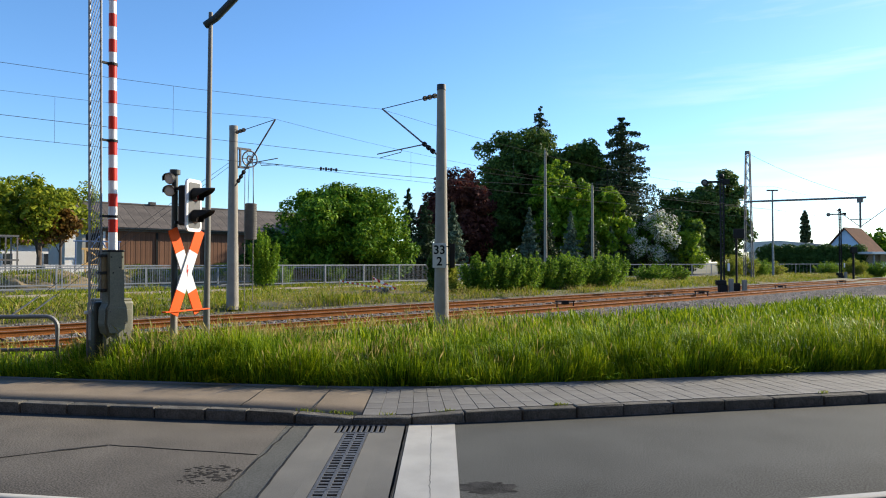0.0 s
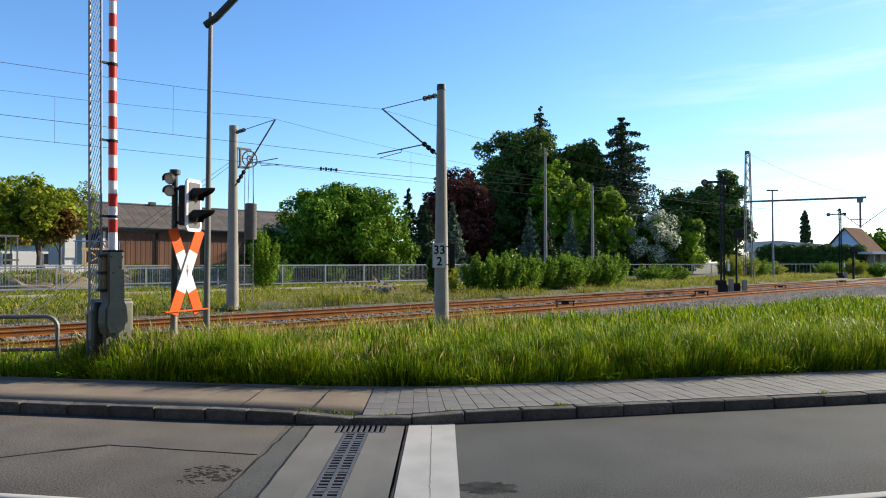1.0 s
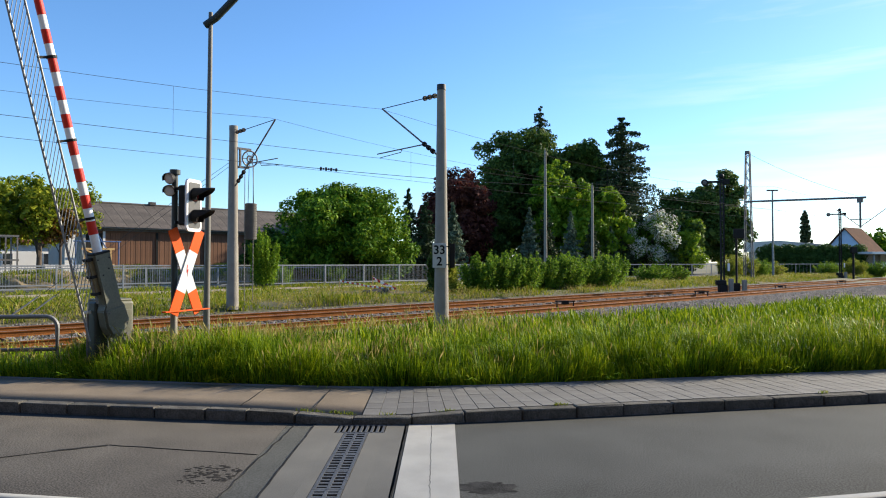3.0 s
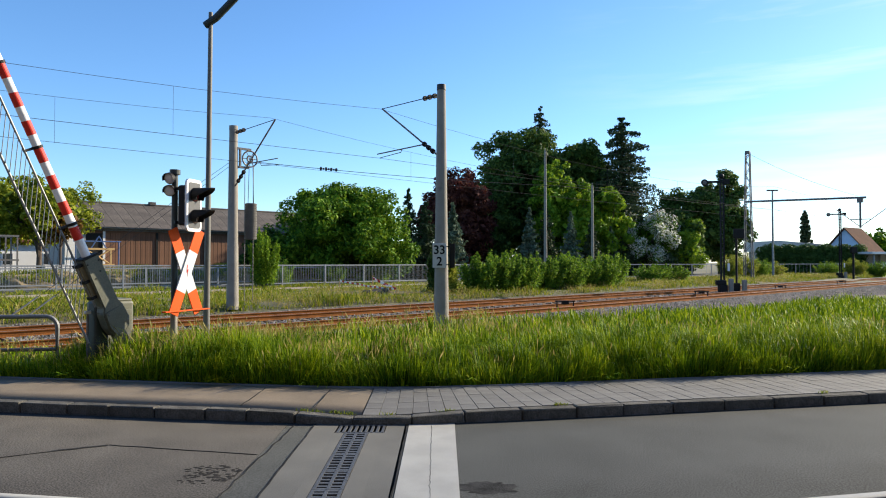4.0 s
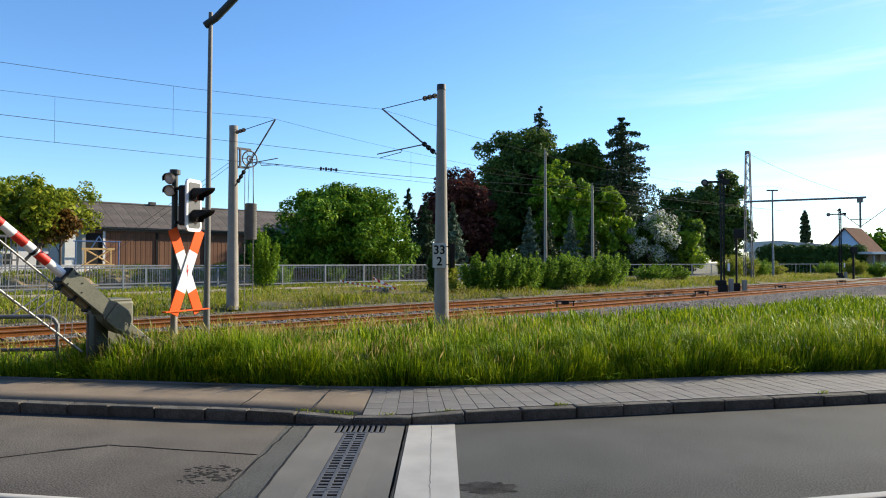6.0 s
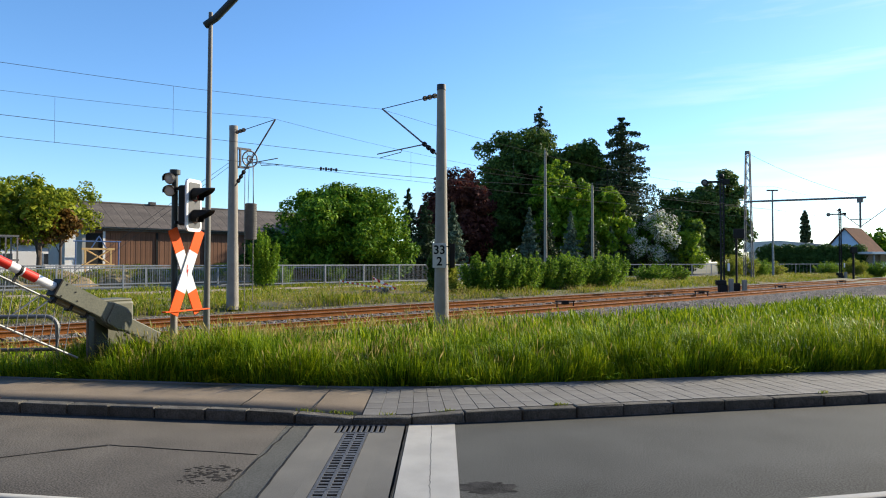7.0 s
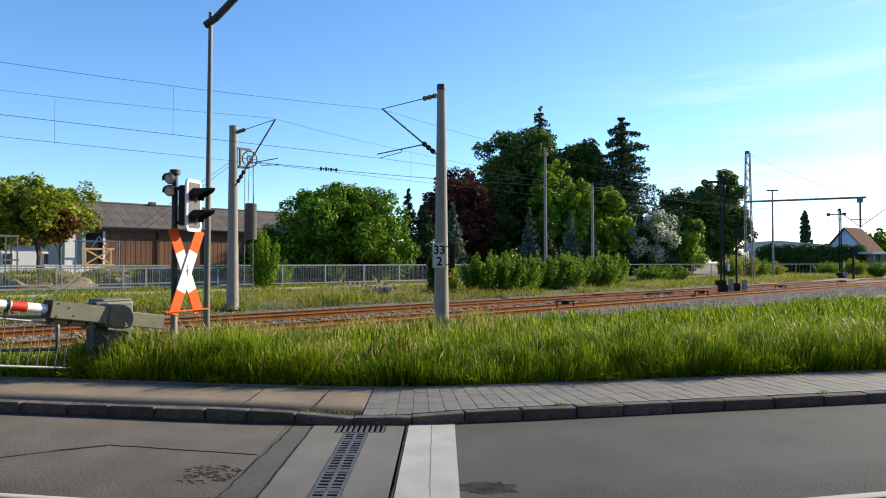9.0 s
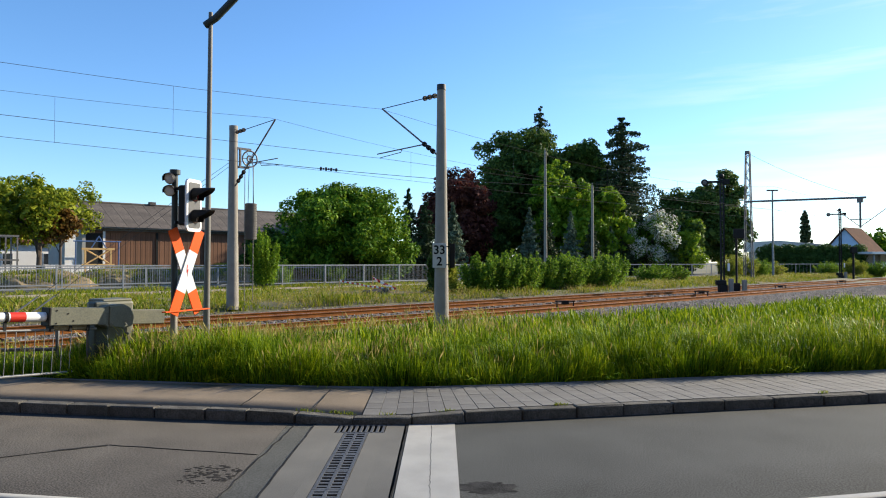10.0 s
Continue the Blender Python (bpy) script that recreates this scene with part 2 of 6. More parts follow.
# ---- mesh helpers ----
def part(name, bm, material, parent=None, label=""):
    """Links a bmesh as one mesh object under a thing or a part."""
    me = bpy.data.meshes.new(name)
    bm.to_mesh(me)
    bm.free()
    for mm in (material if isinstance(material, (list, tuple)) else [material]):
        me.materials.append(mm)
    ob = new(name, me)
    ob.parent = parent
    if label:
        ob["label"] = label
    return ob


def thing(name, m, label, category, group="", kind=""):
    return tagged(placed(new(name), m), label, category, group, kind)


def placed(ob, m):
    ob.matrix_basis = m
    return ob


def box(bm, x, y, z, sx, sy, sz, m=None, bevel=0.0):
    """A box by its centre and full sizes."""
    mm = Matrix.Translation((x, y, z)) @ Matrix.Diagonal((sx, sy, sz, 1))
    if m is not None:
        mm = m @ mm
    r = bmesh.ops.create_cube(bm, size=1.0, matrix=mm)
    if bevel:
        es = list({e for v in r["verts"] for e in v.link_edges})
        bmesh.ops.bevel(bm, geom=es, offset=bevel, segments=2, affect="EDGES", profile=0.5)
    return r


def rod(bm, a, b, r0, r1=None, seg=10):
    """A round bar from a to b, tapered from r0 to r1."""
    a, b = Vector(a), Vector(b)
    d = b - a
    m = Matrix.Translation((a + b) / 2) @ d.to_track_quat("Z", "Y").to_matrix().to_4x4()
    return bmesh.ops.create_cone(bm, cap_ends=True, segments=seg, radius1=r0, radius2=r0 if r1 is None else r1, depth=d.length, matrix=m)


def pipe(bm, pts, r, seg=8):
    """A round bar along points."""
    rings = []
    pts = [Vector(p) for p in pts]
    for i, p in enumerate(pts):
        d = (pts[min(i + 1, len(pts) - 1)] - pts[max(i - 1, 0)]).normalized()
        q = d.to_track_quat("Z", "Y").to_matrix()
        rings.append([bm.verts.new(p + q @ Vector((r * math.cos(k * math.tau / seg), r * math.sin(k * math.tau / seg), 0))) for k in range(seg)])
    for a, b in zip(rings, rings[1:]):
        for k in range(seg):
            bm.faces.new((a[k], a[(k + 1) % seg], b[(k + 1) % seg], b[k]))
    bm.faces.new(rings[0][::-1])
    bm.faces.new(rings[-1])


def prism(bm, outline, y0, y1):
    """A solid with an outline in x and z, from y0 to y1."""
    a = [bm.verts.new((x, y0, z)) for x, z in outline]
    b = [bm.verts.new((x, y1, z)) for x, z in outline]
    n = len(outline)
    bm.faces.new(a)
    bm.faces.new(b[::-1])
    for i in range(n):
        bm.faces.new((a[i], b[i], b[(i + 1) % n], a[(i + 1) % n]))
    bmesh.ops.recalc_face_normals(bm, faces=bm.faces)


def arrays(name, verts, faces, material, smooth=False):
    """A mesh object from numpy arrays; faces is a list of index arrays, each of one number of corners."""
    me = bpy.data.meshes.new(name)
    me.vertices.add(len(verts))
    me.vertices.foreach_set("co", np.asarray(verts, np.float32).ravel())
    loops = np.concatenate([f.ravel() for f in faces]).astype(np.int32)
    sizes = np.concatenate([np.full(len(f), f.shape[1]) for f in faces])
    starts = np.concatenate([[0], np.cumsum(sizes)[:-1]]).astype(np.int32)
    me.loops.add(len(loops))
    me.loops.foreach_set("vertex_index", loops)
    me.polygons.add(len(sizes))
    me.polygons.foreach_set("loop_start", starts)
    if smooth:
        me.polygons.foreach_set("use_smooth", np.ones(len(sizes), bool))
    me.update(calc_edges=True)
    me.validate()
    for mm in (material if isinstance(material, (list, tuple)) else [material]):
        me.materials.append(mm)
    return new(name, me)


# ---- plan ----
# The tracks run at 43.7 degrees; track places are (s along, p across) in the frame TRACK.
TURN = 43.7
TRACK = pose(0, 0, 0, 0, 0, TURN)
CT, ST = math.cos(radians(TURN)), math.sin(radians(TURN))
RAILS = (16.56, 18.0, 20.75, 22.19)


def tr(s, p, z=0.0):
    return Vector((CT * s - ST * p, ST * s + CT * p, z))


def kerb_y(x):
    """The kerb line: a blunt bend towards the road."""
    d = x + 0.6
    return 7.42 + 0.025 * d + 0.19 * np.sqrt(d * d + 0.64)


def step(a, b, v):
    q = np.clip((v - a) / (b - a), 0, 1)
    return q * q * (3 - 2 * q)


def ground_z(x, y):
    """Height of the earth: verge, shallow hollow before the tracks, low bank behind them."""
    d = y - kerb_y(x) - 1.57
    p = -ST * x + CT * y
    z = 0.07 - 0.50 * step(0.5, 8, d) * step(0, 16, x) - 0.12 * step(0.5, 8, d)
    dip = step(12.9, 13.7, p) * step(-6, 0, x)
    z = z * (1 - dip) + np.minimum(z, -0.55) * dip
    z = np.where(p > 15, np.maximum(z, -0.25) * 0 - 0.25, z)
    z = z + (0.36) * step(23.2, 25.5, p)
    z = z - 0.10 * step(30, 44, p)
    return np.where(d < 0.0, -0.3, z)


# ---- setting ----
def strip(name, xs, near, far, z, material, label, kind="structure", thick=0.1, rows=2):
    """A slab whose edges follow two lines y = near(x) and y = far(x)."""
    xs = np.asarray(xs, float)
    v, f = [], []
    top = z if callable(z) else (lambda x, k: z + 0 * x)
    for k in range(rows):
        q = k / (rows - 1)
        y = near(xs) * (1 - q) + far(xs) * q
        v.append(np.stack([xs, y, top(xs, q)], 1))
    for k in (rows - 1, 0):
        e = v[k].copy()
        e[:, 2] -= thick
        v.append(e)
    n = len(xs)
    vv = np.concatenate(v)
    for k in range(rows + 1):
        i = np.arange(n - 1) + k * n
        f.append(np.stack([i, i + 1, i + 1 + n, i + n], 1))
    i = np.arange(n - 1) + (rows + 1) * n
    f.append(np.stack([i, i + 1, i + 1 - (rows + 1) * n, i - (rows + 1) * n], 1))
    return tagged(arrays(name, vv, f, material), label, "", "", kind)


def ground():
    near = np.concatenate([-np.geomspace(1500, 45, 14), np.arange(-40, 60.1, 1.0), np.geomspace(65, 1500, 14)])
    deep = np.concatenate([-np.geomspace(900, 12, 8), np.arange(-8, 60.1, 0.8), np.geomspace(63, 2500, 18)])
    gx, gy = np.meshgrid(near, deep)
    z = ground_z(gx, gy)
    nx = len(near)
    i = (np.arange(len(deep) - 1)[:, None] * nx + np.arange(nx - 1)[None]).ravel()
    ob = arrays("ground", np.stack([gx.ravel(), gy.ravel(), z.ravel()], 1), [np.stack([i, i + 1, i + 1 + nx, i + nx], 1)], M_GROUND, True)
    tagged(ob, "rough green verge earth with bare brown spots", "ground", "", "structure")


def road():
    far_edge = lambda x: kerb_y(x) - 0.004
    cam_edge = lambda x: kerb_y(x) - 5.2
    strip("road_left", np.linspace(-60, -1.72, 90), cam_edge, far_edge, 0.0, M_ASPHALT_OLD, "worn grey asphalt lane with cracks", rows=3)
    strip("road_right", np.linspace(-0.40, 70, 100), cam_edge, far_edge, 0.0, M_ASPHALT, "grey asphalt lane beyond the stop line", rows=3)
    strip("road_joint", np.linspace(-1.72, -1.425, 4), cam_edge, far_edge, -0.002, M_ASPHALT, "narrow asphalt joint beside the concrete")
    strip("concrete_strip_left", np.linspace(-1.415, -1.15, 4), cam_edge, far_edge, 0.002, M_CONCRETE, "pale concrete slab strip across the road")
    strip("concrete_strip_middle", np.linspace(-1.15, -1.045, 3), cam_edge, lambda x: 7.20 + 0 * x, 0.002, M_CONCRETE, "pale concrete edge beside the drain")
    strip("concrete_strip_right", np.linspace(-0.785, -0.62, 3), cam_edge, lambda x: 7.20 + 0 * x, 0.002, M_CONCRETE, "pale concrete slab strip beside the drain")
    strip("concrete_strip_far", np.linspace(-0.62, -0.42, 3), cam_edge, far_edge, 0.002, M_CONCRETE, "pale concrete slab strip beside the drain")
    strip("stop_line", np.linspace(-0.375, 0.13, 7), cam_edge, lambda x: kerb_y(x) - 0.03, 0.006, M_ROADPAINT, "broad white painted stop line with a crack", thick=0.004)
    # pit below the drain and the gully
    bm = bmesh.new()
    box(bm, -0.885, 4.9, -0.25, 0.56, 5.5, 0.1)
    part("drain_pit", bm, M_DARK)["kind"] = "structure"
    for a, b, off in ((-60, -1.8, 2.70), (0.25, 70, 3.06)):
        strip("lane_line", np.linspace(a, b, 80), lambda x: kerb_y(x) - off, lambda x: kerb_y(x) - off + 0.11, 0.005, M_ROADPAINT, "thin white painted lane line on the road", thick=0.004)
    # far pavement on which the tripod stands
    strip("pavement_near", np.linspace(-60, 70, 80), lambda x: kerb_y(x) - 8.5, lambda x: kerb_y(x) - 5.2, 0.1, M_WALKWAY, "asphalt pavement on the near side of the road", thick=0.3)
    # tar lines and patches
    def tar(pts, w, z=0.0):
        bm = bmesh.new()
        for (xa, ya), (xb, yb) in zip(pts, pts[1:]):
            d = Vector((xb - xa, yb - ya, 0))
            nrm = Vector((-d.y, d.x, 0)).normalized() * w / 2
            lo = [Vector((xa, ya, z + 0.001)), Vector((xb, yb, z + 0.001))]
            bm.faces.new([bm.verts.new(q) for q in (lo[0] - nrm, lo[1] - nrm, lo[1] + nrm, lo[0] + nrm)])
            r = bmesh.ops.extrude_face_region(bm, geom=[list(bm.faces)[-1]])
            bmesh.ops.translate(bm, verts=[q for q in r["geom"] if isinstance(q, bmesh.types.BMVert)], vec=(0, 0, 0.004))
        tagged(part("road_seam", bm, M_PATCH), "dark tar seam in the asphalt", "", "", "structure")
    rng = random.Random(4)
    def wavy(a, b, n, amp):
        return [(a[0] + (b[0] - a[0]) * i / n + rng.uniform(-amp, amp), a[1] + (b[1] - a[1]) * i / n + rng.uniform(-amp, amp)) for i in range(n + 1)]
    tar(wavy((-5.2, 5.55), (-3.73, 6.5), 9, 0.012), 0.014)
    tar(wavy((-3.73, 6.5), (-3.3, 6.72), 5, 0.01), 0.045)
    tar(wavy((-3.3, 6.72), (-1.74, 6.39), 12, 0.01), 0.014)
    tar(wavy((-1.73, 5.0), (-1.64, 7.55), 16, 0.012), 0.012)
    tar(wavy((-1.42, 4.6), (-1.42, 7.6), 16, 0.004), 0.014)
    tar(wavy((-0.395, 4.6), (-0.395, 7.5), 16, 0.006), 0.012)
    tar(wavy((-0.10, 4.7), (-0.125, 7.5), 60, 0.008), 0.004, 0.002)
    tar(wavy((-2.37, 8.0), (-2.37, 9.1), 8, 0.008), 0.012, 0.122)
    tar(wavy((-1.49, 7.85), (-1.49, 9.0), 8, 0.006), 0.010, 0.12)
    def blot(cx, cy, rx, ry, seed, material, name, label):
        bm = bmesh.new()
        rr = random.Random(seed)
        ring = [bm.verts.new((cx + rx * math.cos(a) * k, cy + ry * math.sin(a) * k, 0.002)) for a, k in [(i * math.tau / 40, rr.uniform(0.72, 1.12)) for i in range(40)]]
        mid = bm.verts.new((cx, cy, 0.004))
        for a, b in zip(ring, ring[1:] + ring[:1]):
            bm.faces.new((a, b, mid))
        tagged(part(name, bm, material), label, "", "", "structure")
    blot(0.36, 5.46, 0.27, 0.15, 3, M_PATCH, "road_patch", "small dark asphalt repair patch")
    for i in range(120):
        a, q = rng.uniform(0, math.tau), rng.random() ** 0.7
        blot(-2.0 + 0.27 * q * math.cos(a), 5.80 + 0.26 * q * math.sin(a), rng.uniform(0.008, 0.032), rng.uniform(0.006, 0.022), i, M_TAR, "road_pit", "pitted hole in the worn asphalt")


def sky_blockers():
    """Unseen plain blocks added behind the camera to cut the sky light from there."""
    for x, w, hh in ((-46, 24, 11.5), (-20, 22, 13.0), (4, 22, 12.0), (29, 24, 12.5)):
        bm = bmesh.new()
        box(bm, x + w / 2, -11.0, hh / 2 - 0.2, w, 8.0, hh, bevel=0.05)
        tagged(part("sky_blocker", bm, M_BLOCKER), "unseen plain brown block added to cut sky light", "", "", "structure")


def grate_bars(name, x0, x1, y0, y1, m, cols, pitch, bar, label):
    """A cast grate with rows of slots: rim, long bars and cross bars in one casting."""
    bm = bmesh.new()
    w, d = x1 - x0, y1 - y0
    for x in [x0 + 0.014] + [x0 + w * k / cols for k in range(1, cols)] + [x1 - 0.014]:
        box(bm, x, (y0 + y1) / 2, -0.01, 0.028, d, 0.03)
    n = max(1, round(d / pitch))
    for k in range(n + 1):
        box(bm, (x0 + x1) / 2, min(max(y0 + d * k / n, y0 + bar / 2), y1 - bar / 2), -0.011, w - 0.004, bar, 0.028)
    return tagged(part(name, bm, M_IRON), label, "drain grate", "drain grates in the road")


def drains():
    y = 2.4
    while y < 7.1:
        grate_bars("drain_grate", -1.04, -0.79, y + 0.004, min(y + 0.5, 7.19), None, 2, 0.083, 0.038, "slotted cast iron channel drain grate in the road")
        y += 0.5
    bm = bmesh.new()
    x0, x1, y0, y1 = -1.14, -0.625, 7.21, 7.55
    for k in range(9):
        box(bm, x0 + 0.02 + (x1 - x0 - 0.04) * k / 8, (y0 + y1) / 2, -0.012, 0.026, y1 - y0, 0.03)
    for yy in (y0 + 0.015, y1 - 0.015):
        box(bm, (x0 + x1) / 2, yy, -0.012, x1 - x0, 0.03, 0.028)
    tagged(part("gully_grate", bm, M_IRON), "barred cast iron gully grate at the kerb", "drain grate")


def kerb_top(x):
    return 0.125 - 0.055 * np.exp(-((x + 0.75) / 0.75) ** 2)


def pavement():
    xs = np.linspace(-60, -0.93, 130)
    back = lambda x: kerb_y(x) + 1.50
    front = lambda x: kerb_y(x) + 0.15
    strip("pavement_left", xs, lambda x: front(x) + 0.022 + 0.012 * np.sin(x * 5.3) * np.sin(x * 2.1 + 1), back, lambda x, q: kerb_top(x) * (1 - q) + 0.125 * q - 0.004, M_WALKWAY, "tan worn asphalt footway with cracks", rows=4, thick=0.25)
    xs = np.linspace(-0.93, 70, 160)
    bed = strip("pavement", xs, front, back, lambda x, q: (kerb_top(x) * (1 - q) + 0.125 * q) - 0.010, M_JOINT, "grey paved footway of small slabs", rows=4, thick=0.25)
    strip("pavement_edging", np.linspace(-60, 70, 240), back, lambda x: kerb_y(x) + 1.57, 0.135, M_EDGE, "dark concrete edging along the verge", thick=0.3)
    # slabs, each its own piece
    w, d = 0.195, 0.27
    bm = bmesh.new()
    box(bm, 0, 0, 0, w - 0.008, d - 0.0015, 0.04, bevel=0.002)
    me = bpy.data.meshes.new("slab")
    bm.to_mesh(me)
    bm.free()
    me.materials.append(M_PAVER)
    rng = random.Random(8)
    x, n, rest = -0.82, 0, []
    while x < 26:
        for r in range(5):
            off = 0.15 + d / 2 + r * d
            # columns fan out from square to the road at the bend to square to the kerb
            ang = 0.20 * float(step(-1.0, 1.6, x))
            turn = 0.20 * (float(step(-1.0, 1.6, x + 0.1)) - float(step(-1.0, 1.6, x - 0.1))) / 0.2
            xs = x - ang * off
            close = 1 - turn * off
            q = off / 1.5
            # the footway dips with the kerb at the gully
            fall = math.atan((0.125 - float(kerb_top(xs))) / 1.5)
            sink = math.atan((float(kerb_top(xs + 0.05)) - float(kerb_top(xs - 0.05))) * 10 * (1 - q))
            z = float(kerb_top(xs)) * (1 - q) + 0.125 * q - 0.02
            m = Matrix.Translation((xs, float(kerb_y(x)) + off - ang * ang * off * 0.5, z + rng.uniform(-0.002, 0.002))) @ Euler((rng.uniform(-.004, .004) + fall, rng.uniform(-.004, .004) - sink, ang)).to_matrix().to_4x4() @ Matrix.Diagonal((close, 1, 1, 1))
            if n < 295:
                ob = new("slab", me)
                ob.parent = bed
                ob.matrix_basis = m
            else:
                rest.append(m)
            n += 1
        x += w * 0.985
    bm = bmesh.new()
    for m in rest:
        box(bm, 0, 0, 0, w - 0.013, d - 0.003, 0.04, m=m)
    ob = part("slab_rest", bm, M_PAVER, bed)
    ob["kind"] = "stuff"
    # kerb stones, each its own piece
    bed = strip("kerb_bed", np.linspace(-60, 70, 240), lambda x: kerb_y(x) + 0.02, lambda x: kerb_y(x) + 0.22, lambda x, q: kerb_top(x) - 0.04, M_SOIL, "grey concrete kerb of worn stones", thick=0.3)
    for side in (1, -1):
        x = -0.35
        k = 0
        while abs(x) < (9 if side > 0 else 8.5):
            ln = rng.uniform(0.58, 0.72) if side > 0 else rng.uniform(0.5, 0.68)
            x2 = x + side * ln * 0.98
            xm = (x + x2) / 2
            ang = math.atan(float(kerb_y(xm + 0.01) - kerb_y(xm - 0.01)) / 0.02)
            bm = bmesh.new()
            tilt = math.atan((float(kerb_top(x2)) - float(kerb_top(x))) / (x2 - x))
            r = box(bm, 0, 0.07, -0.10, ln - rng.uniform(0.008, 0.03), 0.15, 0.20, bevel=0.016)
            for v in bm.verts:
                v.co += Vector((rng.uniform(-.008, .008), rng.uniform(-.006, .006), rng.uniform(-.007, .005)))
            ob = part("kerb_stone", bm, M_KERB, bed)
            ob.matrix_basis = Matrix.Translation((xm, float(kerb_y(xm)) + rng.uniform(-0.006, 0.006), float(kerb_top(xm)) + rng.uniform(-0.006, 0.003))) @ Euler((0, -tilt, ang)).to_matrix().to_4x4()
            x = x2
        far = 70 if side > 0 else -60
        xs = np.linspace(x, far, 60)
        strip("kerb_run", xs if side > 0 else xs[::-1], lambda q: kerb_y(q), lambda q: kerb_y(q) + 0.15, 0.125, M_KERB, "grey concrete kerb further along the road", thick=0.3)


def tracks():
    # ballast beds in the tracks' frame
    def bed(name, prof, label):
        s = np.arange(-60, 260.1, 2.0)
        v = np.concatenate([np.stack([s, 0 * s + p, 0 * s + z], 1) for p, z in prof])
        n = len(s)
        f = []
        for k in range(len(prof) - 1):
            i = np.arange(n - 1) + k * n
            f.append(np.stack([i, i + 1, i + 1 + n, i + n], 1))
        ob = arrays(name, v, f, M_BED)
        ob.matrix_basis = TRACK
        tagged(ob, label, "", "", "structure")
    bed("ballast_bed", ((12.9, -0.75), (13.3, -0.46), (15.2, -0.19), (19.2, -0.19), (19.5, -0.24), (23.3, -0.19), (24.4, -0.1), (24.8, -0.3)), "grey ballast bed under two tracks")
    rng = np.random.default_rng(5)
    # loose stones on the bed
    n = 42000
    s = 4 + 76 * rng.random(n) ** 1.6
    p = np.where(rng.random(n) < 0.62, rng.uniform(13.2, 16.5, n), rng.uniform(16.5, 24.2, n))
    z = np.interp(p, [13.3, 15.2, 19.2, 23.3, 24.4], [-0.46, -0.19, -0.19, -0.19, -0.1])
    size = rng.uniform(0.022, 0.06, n)
    base = np.array([[1, 0, 0], [-1, 0, 0], [0, 1, 0], [0, -1, 0], [0, 0, 1], [0, 0, -1]], float)
    v = base[None] * size[:, None, None] * rng.uniform(0.6, 1.25, (n, 6, 1))
    a = rng.uniform(0, 6.28, n)
    ca, sa = np.cos(a)[:, None], np.sin(a)[:, None]
    v = np.stack([v[..., 0] * ca - v[..., 1] * sa + 0.3 * v[..., 2], v[..., 0] * sa + v[..., 1] * ca, v[..., 2]], 2)
    v += np.stack([s, p, z + 0.012], 1)[:, None]
    tri = np.array([[0, 2, 4], [2, 1, 4], [1, 3, 4], [3, 0, 4]])
    f = (np.arange(n)[:, None, None] * 6 + tri[None]).reshape(-1, 3)
    ob = arrays("ballast", v.reshape(-1, 3), [f], M_BALLAST)
    ob.matrix_basis = TRACK
    tagged(ob, "loose grey crushed stone ballast", "ballast", "", "stuff")
    # rails
    for i, p in enumerate(RAILS):
        bm = bmesh.new()
        prof = [(-0.065, -0.16), (0.065, -0.16), (0.065, -0.148), (0.012, -0.13), (0.010, -0.04), (0.035, -0.03), (0.035, -0.004), (0.028, 0), (-0.028, 0), (-0.035, -0.004), (-0.035, -0.03), (-0.010, -0.04), (-0.012, -0.13), (-0.065, -0.148)]
        a = [bm.verts.new((-60, p + y, z)) for y, z in prof]
        b = [bm.verts.new((260, p + y, z)) for y, z in prof]
        for k in range(len(prof)):
            fc = bm.faces.new((a[k], b[k], b[(k + 1) % len(prof)], a[(k + 1) % len(prof)]))
            fc.material_index = 1 if k in (7,) else 0
        bmesh.ops.recalc_face_normals(bm, faces=bm.faces)
        rail = part("rail", bm, [M_RAIL, M_RAILTOP])
        rail.matrix_basis = TRACK
        tagged(rail, "rust-brown steel rail with a worn top", "rail", "rails of the two tracks")
    # sleepers, each a thing, sharing one mesh
    bm = bmesh.new()
    box(bm, 0, 0, 0, 0.24, 2.5, 0.14, bevel=0.01)
    me = bpy.data.meshes.new("sleeper")
    bm.to_mesh(me)
    bm.free()
    me.materials.append(M_SLEEPER)
    rng = random.Random(3)
    for c, s0, s1 in ((17.28, 4, 70), (21.47, 4, 70)):
        s = s0
        while s < s1:
            ob = new("sleeper", me)
            ob.matrix_basis = TRACK @ pose(s, c + rng.uniform(-.03, .03), -0.234, 0, 0, rng.uniform(-1, 1))
            tagged(ob, "dark weathered wooden sleeper bedded in ballast", "sleeper", "sleepers under the tracks")
            s += 0.63


def hanging(pts, n=14, sag=0.0):
    out = []
    for (a, b) in zip(pts, pts[1:]):
        a, b = Vector(a), Vector(b)
        for i in range(n):
            q = i / n
            v = a.lerp(b, q)
            v.z -= sag * 4 * q * (1 - q)
            out.append(v)
    out.append(Vector(pts[-1]))
    return out


